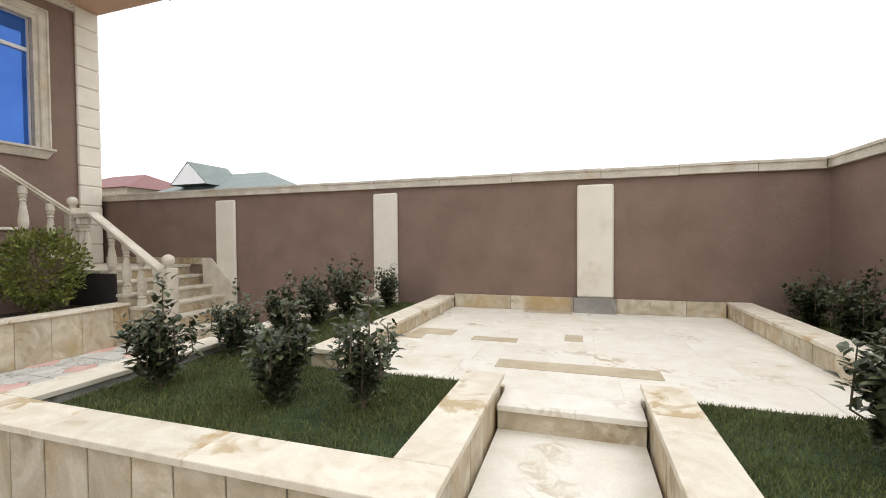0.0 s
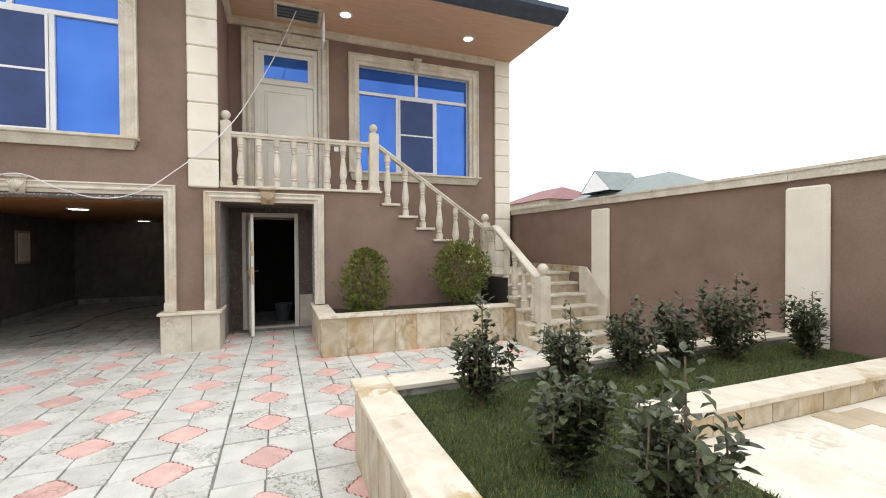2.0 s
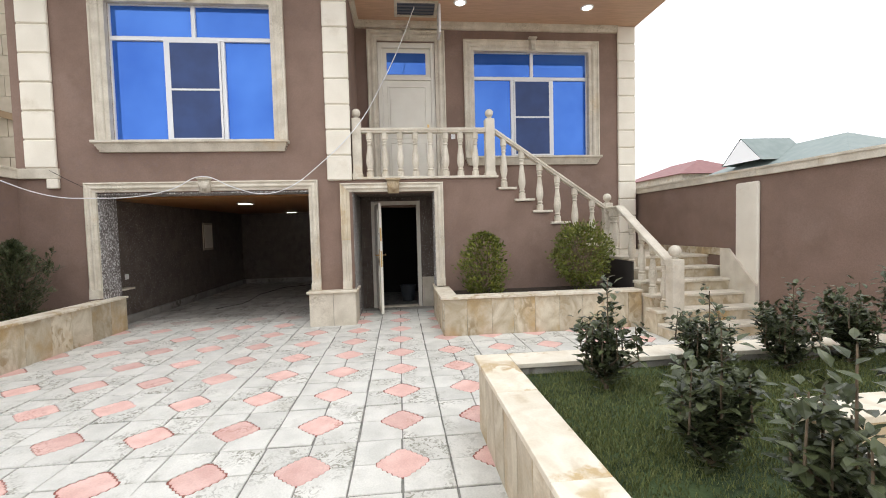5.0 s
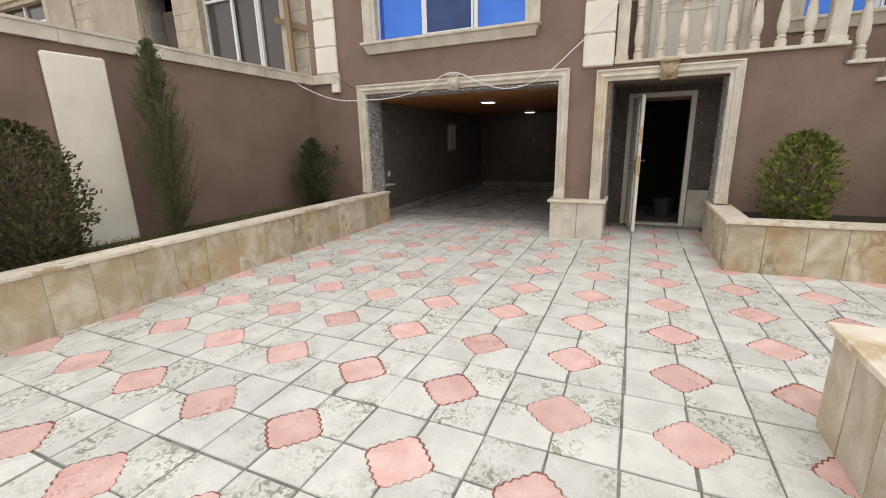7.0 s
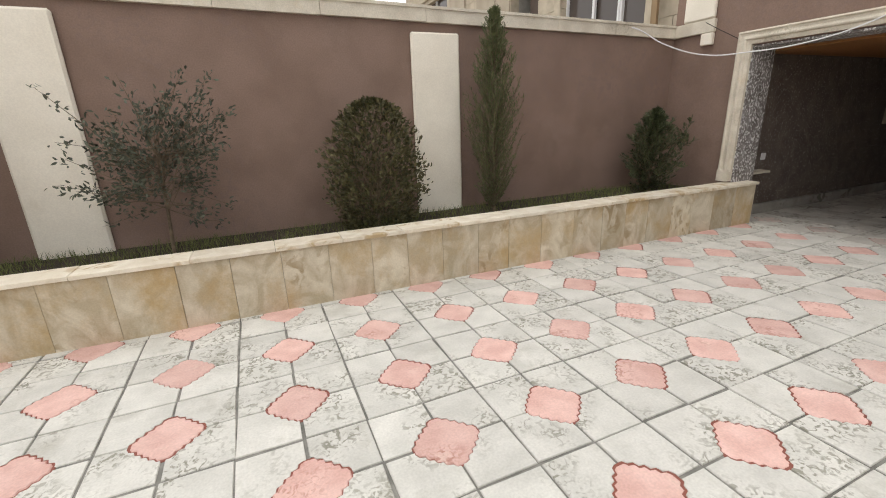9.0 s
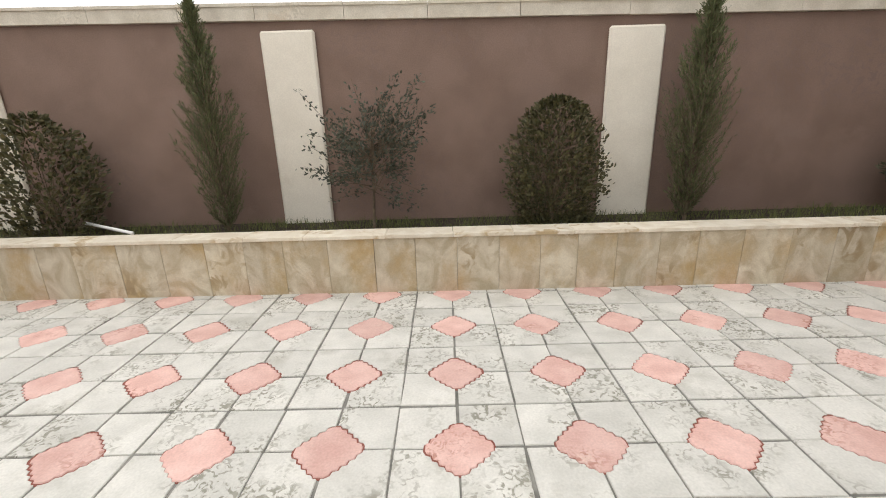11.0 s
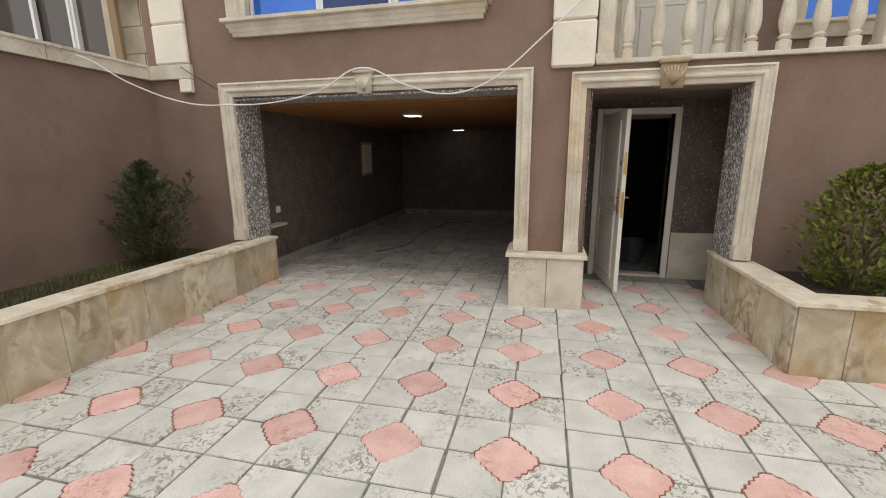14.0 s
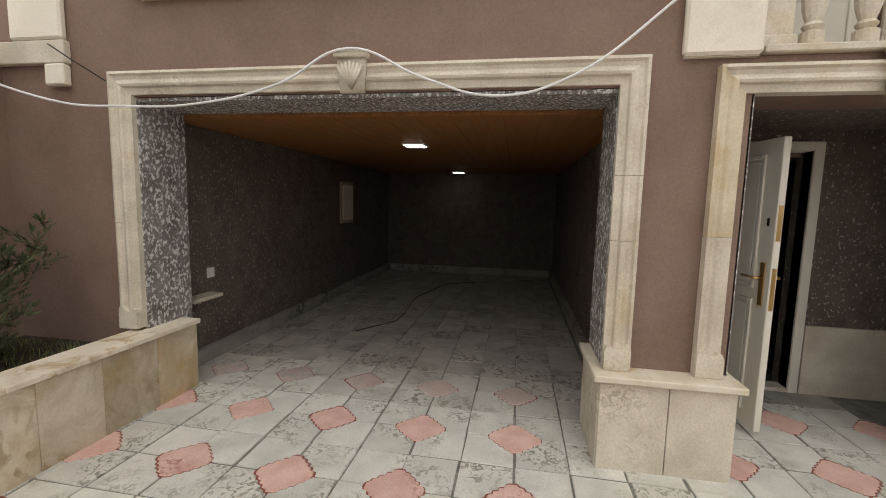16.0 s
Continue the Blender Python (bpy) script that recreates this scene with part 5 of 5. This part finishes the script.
def grass(name, label, areas, per_m2, h, mat, seed):
    rnd = random.Random(seed)
    v, f = [], []
    for x0, x1, y0, y1, z in areas:
        for k in range(int((x1 - x0) * (y1 - y0) * per_m2)):
            px, py = rnd.uniform(x0, x1), rnd.uniform(y0, y1)
            dens = noise.noise(Vector((px * 2.2, py * 2.2, seed)))
            if rnd.random() > 0.8 + dens:
                continue
            a, b = rnd.uniform(0, 6.283), rnd.uniform(0, 6.283)
            hh = h * rnd.uniform(0.5, 1.25) * (1 + 0.3 * dens)
            w = 0.0024 * rnd.uniform(0.7, 1.3)
            cx, cy, lx, ly = math.cos(a) * w, math.sin(a) * w, math.cos(b) * hh * rnd.uniform(0.15, 0.7), math.sin(b) * hh * rnd.uniform(0.15, 0.7)
            i = len(v)
            v += [(px - cx, py - cy, z), (px + cx, py + cy, z), (px + lx * 0.4 + cx * 0.7, py + ly * 0.4 + cy * 0.7, z + hh * 0.6), (px + lx * 0.4 - cx * 0.7, py + ly * 0.4 - cy * 0.7, z + hh * 0.6), (px + lx, py + ly, z + hh * 0.95)]
            f += [(i, i + 1, i + 2, i + 3), (i + 3, i + 2, i + 4)]
    me = bpy.data.meshes.new(name)
    me.from_pydata(v, [], f)
    me.materials.append(mat)
    tagged(new(name, me), label, "grass", "", "stuff")


grass("lawn_grass", "short dense green lawn grass in the raised beds", [(-1.64, 0.44, 2.32, 3.46, 0.448), (-1.64, -0.73, 3.46, 6.4, 0.448), (1.64, 3.6, 2.32, 3.46, 0.448), (2.92, 3.6, 3.46, 6.4, 0.448)], 14000, 0.025, M_BLADE, 3)
grass("planter_grass", "dark grass along the foot of the wall", [(-5.6, 6.0, -3.88, -3.05, 0.398)], 1500, 0.07, M_BLADE, 4)

# ---- houses beyond the walls ----
nh = thing("neighbour_house", "unfinished house of yellow limestone blocks beyond the wall", "house", kind="structure")
bm = bmesh.new()
rnd = random.Random(8)
NXF = -5.95
HOLES = [(-6.66, -4.68, 2.4, 4.46), (-8.45, -7.43, 1.5, 4.6), (-13.9, -11.75, 2.4, 4.9)]
for k in range(20):
    z = 0.3 * k
    y = -15.0 - 0.3 * (k % 2)
    while y < -3.98:
        y2 = min(-3.96, y + 0.6)
        lo, hi = y, y2
        for a, b, c, d in HOLES:
            if c < z + 0.15 < d:
                if lo < b < hi:
                    lo = b
                if lo < a < hi:
                    hi = a
                if lo >= a and hi <= b:
                    hi = lo
        if hi - lo > 0.03:
            box(bm, NXF - 0.2, NXF + rnd.uniform(0, 0.008), lo + 0.004, hi - 0.004, z + 0.004, z + 0.296)
        y = y2
part("wall", bm, M_BLOCK, nh, "courses of yellow limestone blocks")
part("wall_core", wall_x(NXF - 0.6, NXF - 0.2, (-15.4, -3.96), (0, 6.0), HOLES), M_CONC, nh)
part("roof", bx(-14, NXF + 0.3, -15.6, -4.3, 6.0, 6.2), M_ROOF_R, nh)
# near-black inner faces paint the unlit rooms behind the openings
part("floor_slab", bx(-14, NXF - 0.6, -15.4, -3.96, 1.4, 1.5), M_BLACK, nh)
part("side_wall", bx(-13.8, NXF - 0.6, -15.4, -15.2, 1.5, 6.0), M_BLACK, nh)
part("back_wall", bx(-14, -13.8, -15.4, -3.96, 1.5, 6.0), M_BLACK, nh)
for a, b, c, d in (HOLES[0], HOLES[2]):
    wn2 = part("window", bx(NXF - 0.16, NXF - 0.15, a, b, c, d), M_DARKGLASS, nh, "dark window with white frame")
    tz = c + (d - c) * 0.80
    for u in (0.0, 0.36, 0.69, 1.0):
        yy = a + (b - a) * u
        part("frame_bar", bx(NXF - 0.15, NXF - 0.09, yy - 0.02, yy + 0.02, c, tz, 0.004), M_WHITE, wn2)
    for yy in (a, a + (b - a) * 0.48, b):
        part("frame_bar", bx(NXF - 0.15, NXF - 0.09, yy - 0.026, yy + 0.026, tz, d, 0.004), M_WHITE, wn2)
    for yy in (0.38, 0.67):
        part("sash_bar", bx(NXF - 0.125, NXF - 0.07, a + (b - a) * yy - 0.02, a + (b - a) * yy + 0.02, c, tz - 0.05, 0.004), M_WHITE, wn2)
    for zz in (c + 0.03, tz, d - 0.02):
        part("frame_bar", bx(NXF - 0.149, NXF - 0.092, a + 0.03, b - 0.03, zz - 0.022, zz + 0.022), M_WHITE, wn2)
    for yy in (a - 0.19, b + 0.01):
        part("surround", bx(NXF + 0.0, NXF + 0.06, yy, yy + 0.18, c, d + 0.009, 0.01), M_BLOCK, nh)
    part("surround", bx(NXF + 0.0, NXF + 0.06, a - 0.19, b + 0.19, d + 0.01, d + 0.19, 0.01), M_BLOCK, nh)
part("render_panel", bx(NXF + 0.009, NXF + 0.03, -10.03, -8.48, 1.5, 5.2), M_TAN, nh, "smooth tan rendered panel")
part("render_panel", bx(NXF + 0.009, NXF + 0.05, -11.55, -10.68, 1.5, 5.2), M_TAN, nh, "smooth cream rendered pier")
ndoor = part("door", bx(NXF - 0.30, NXF - 0.26, -8.1, -7.45, 1.5, 4.1, 0.006), M_DOOR_BROWN, nh, "dark brown door leaf")
part("handle", bx(NXF - 0.26, NXF - 0.22, -8.02, -7.97, 3.15, 3.4, 0.006), M_WHITE, ndoor)
pk = thing("plank_prop", "raw timber plank nailed to a crossbar behind the wall", "plank")
bm = bx(-0.025, 0.025, -0.05, 0.05, -0.25, 1.36, 0.004)
bm.transform(pose(-5.80, -4.385, 2.45, 1.5, 0, 0))
part("upright", bm, M_WOOD, pk)
bm = bx(-0.03, 0.03, -0.48, 0.44, -0.05, 0.05, 0.004)
bm.transform(pose(-5.858, -4.28, 3.34, -17, 0, 0))
part("crossbar", bm, M_WOOD, pk)


def hip_house(name, label, cx, cy, w, d, eave, ridge, mat, gable=0.0):
    h = thing(name, label, "house", kind="structure")
    part("wall", bx(cx - w / 2, cx + w / 2, cy - d / 2, cy + d / 2, -0.2, eave), M_STONE, h)
    bm = bmesh.new()
    o = 0.5
    c = [bm.verts.new((cx + sx * (w / 2 + o), cy + sy * (d / 2 + o), eave)) for sx, sy in ((-1, -1), (1, -1), (1, 1), (-1, 1))]
    r = [bm.verts.new((cx - w * 0.22, cy, ridge)), bm.verts.new((cx + w * 0.22, cy, ridge))]
    for q in ((c[0], c[1], r[1], r[0]), (c[1], c[2], r[1]), (c[2], c[3], r[0], r[1]), (c[3], c[0], r[0])):
        bm.faces.new(q)
    bm.faces.new(c[::-1])
    part("roof", bm, mat, h, "sheet-metal hipped roof")
    if gable:
        bm = bmesh.new()
        gx, gy = cx - w * 0.14, cy - d / 2 - 0.3
        a = [bm.verts.new(p) for p in ((gx - 1.7, gy, eave + 0.70), (gx + 1.7, gy, eave + 0.70), (gx, gy, gable), (gx, cy, gable))]
        bm.faces.new((a[0], a[1], a[2]))
        part("gable", bm, M_WHITE, h, "white gable front")
        bm = bmesh.new()
        b = [bm.verts.new(p) for p in ((gx - 1.8, gy - 0.03, eave + 0.66), (gx + 1.8, gy - 0.03, eave + 0.66), (gx, gy - 0.03, gable + 0.06), (gx, cy, gable + 0.1), (gx - 1.8, cy, eave + 0.7), (gx + 1.8, cy, eave + 0.7))]
        bm.faces.new((b[0], b[2], b[3], b[4]))
        bm.faces.new((b[1], b[5], b[3], b[2]))
        part("gable_roof", bm, mat, h)


hip_house("green_roofed_house", "distant house with a green sheet-metal hipped roof", -25.5, 29.6, 11.0, 7.0, 4.9, 6.85, M_ROOF_G, 7.25)
hip_house("red_roofed_house", "distant house with a dark red roof", -37.5, 29.0, 9.0, 7.0, 5.6, 7.2, M_ROOF_R)

# ---- paving tiles of the yard ----
PITCH, CX0, CY0 = 0.61, -1.49, 0.33
HALF = PITCH / 2


def zigzag(r0, r1, inset):
    """The notched diagonal between two neighbouring tips of a medallion, from the x axis to the y axis."""
    a, b = Vector((r0 + inset, 0.020)), Vector((0.020, r0 + inset))
    pts = [Vector((r0 + inset, 0.0)), a]
    nrm = Vector((1, 1)).normalized()
    for k in range(1, 9):
        u = k / 9
        pts.append(a.lerp(b, u) + nrm * (0.003 * math.sin(math.pi * u) + (0.006 if k % 2 else -0.006)))
    pts += [b, Vector((0.0, r0 + inset))]
    return pts


def slab(outline, z1, z0, edge=0.004):
    n = len(outline)
    c = sum(outline, Vector((0, 0))) / n
    v = [(p.x, p.y, z0) for p in outline] + [(p.x, p.y, z1 - edge) for p in outline]
    v += [(*(p + (c - p).normalized() * edge), z1) for p in outline]
    f = [(i, (i + 1) % n, n + (i + 1) % n, n + i) for i in range(n)] + [(n + i, n + (i + 1) % n, 2 * n + (i + 1) % n, 2 * n + i) for i in range(n)]
    f.append(tuple(range(2 * n, 3 * n)))
    return v, f


def data(name, vf, mat):
    me = bpy.data.meshes.new(name)
    me.from_pydata(vf[0], [], vf[1])
    me.materials.append(mat)
    return me


g = 0.006
cut = [p for p in zigzag(0.156, 0.156, 0.011) if p.x > 0.001 and p.y > 0.001]
tile_out = [Vector((cut[0].x, g)), Vector((HALF - g, g)), Vector((HALF - g, HALF - g)), Vector((g, HALF - g)), Vector((g, cut[-1].y))] + cut[::-1]
tile_vf = slab(tile_out, 0.0, -0.03)
gg = 0.0025
full_vf = slab([Vector((gg, gg)), Vector((HALF - gg, gg)), Vector((HALF - gg, HALF - gg)), Vector((gg, HALF - gg))], 0.0, -0.03, 0.002)
quarter = zigzag(0.156, 0.156, 0.0)[1:-1]
ring = []
for k in range(4):
    turn = Matrix.Rotation(k * math.pi / 2, 2)
    ring += [turn @ p for p in quarter]
med_vf = slab(ring, -0.001, -0.03, 0.006)
rim_vf = slab([p * 1.08 for p in ring], -0.0034, -0.03, 0.001)
tile_me, med_me = data("tile", tile_vf, M_TILE), data("medallion", med_vf, M_PINK)
rim_me = data("rim", rim_vf, M_RIM)
yard = thing("yard_paving", "weathered white concrete tiles with scalloped pink medallions", "paving", kind="structure")
rnd = random.Random(77)
rest_v, rest_f, plain_v, plain_f, rims_v, rims_f, half_v, half_f = [], [], [], [], [], [], [], []
dusty_me = data("medallion", med_vf, M_PINK_DUSTY)


def inside(x, y):
    if -2.80 < y < 2.10 and FX < x < 6.15:
        return not (x < -5.58 and 0.17 < y < 0.86)
    if 2.10 <= y < WB and -4.55 < x < -1.86:
        return not (y > 4.95 and x < -3.93)
    if x <= FX and 0.86 < y < 2.12 and x > DX:
        return True
    return x <= FX and x > -12 and -3.0 < y < 0.37


count = 0
for i in range(-13, 18):
    for j in range(-6, 11):
        cx, cy = CX0 - PITCH * i, CY0 + PITCH * j
        # rows inside the house take dustier tiles with its dimness in their tone
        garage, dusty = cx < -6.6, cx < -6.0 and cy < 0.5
        whole = 0
        for k in range(4):
            ang = k * math.pi / 2
            mid = Vector((cx, cy)) + Matrix.Rotation(ang, 2) @ Vector((HALF / 2, HALF / 2))
            hold = [inside(mid.x + a, mid.y + b) for a in (-0.1, 0.0, 0.1) for b in (-0.1, 0.0, 0.1)]
            if not any(hold):
                continue
            whole += 1
            m = pose(cx + rnd.gauss(0, 0.002), cy + rnd.gauss(0, 0.002), rnd.uniform(-0.001, 0.002), rnd.uniform(-0.35, 0.35), rnd.uniform(-0.35, 0.35), k * 90 + rnd.gauss(0, 0.55))
            near = -5.3 < mid.x < 0.6 and -2.8 < mid.y < 2.1 and not dusty and not garage and count < 300
            if near:
                ob = new("tile", tile_me)
                ob.parent = yard
                ob.matrix_basis = m
                count += 1
            else:
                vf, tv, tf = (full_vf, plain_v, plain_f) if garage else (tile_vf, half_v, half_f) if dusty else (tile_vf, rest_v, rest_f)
                o = len(tv)
                tv += [tuple(m @ Vector(p)) for p in vf[0]]
                tf += [tuple(q + o for q in face) for face in vf[1]]
        if whole and not garage and (inside(cx, cy) or whole >= 2):
            ob = new("medallion", dusty_me if dusty else med_me)
            ob.parent = yard
            ob.matrix_basis = pose(cx, cy, rnd.uniform(0.0, 0.003), rnd.gauss(0, 0.08), rnd.gauss(0, 0.08), rnd.choice((0, 90, 180, 270)) + rnd.gauss(0, 1.0)) @ Matrix.Diagonal((*[rnd.choice((1.0, 1.0, 1.015, 1.03, 1.05))] * 2, 1, 1))
            o = len(rims_v)
            rims_v += [(p[0] + cx, p[1] + cy, p[2]) for p in rim_vf[0]]
            rims_f += [tuple(q + o for q in face) for face in rim_vf[1]]
for nm, vf, mat, lab in (("outer_tiles", (rest_v, rest_f), material("weathered_white_concrete_joined", (0.57, 0.56, 0.515), (0.685, 0.67, 0.62), 5, 0.75, 0.3, 60, stain=(0.47, 0.455, 0.40), stain_scale=2.6, stain_at=(0.56, 0.75), vary=0.06, island=True, grain=0.07, flake=((0.285, 0.275, 0.225), 2.3, 0.49, 0.61, 25.0)), "white concrete tiles farther off"),
                         ("threshold_tiles", (half_v, half_f), M_HALF_DUST_DIM, "half dusty tiles at the garage mouth, some of its dimness in their tone"), ("garage_tiles", (plain_v, plain_f), M_DUST_DIM, "dusty grey tiles of the garage floor, its dimness mixed into the grey"), ("medallion_rims", (rims_v, rims_f), M_RIM, "dark worn rims round the medallions")):
    ob = new(nm, data(nm, vf, mat))
    ob.parent = yard
    tagged(ob, lab, kind="stuff")
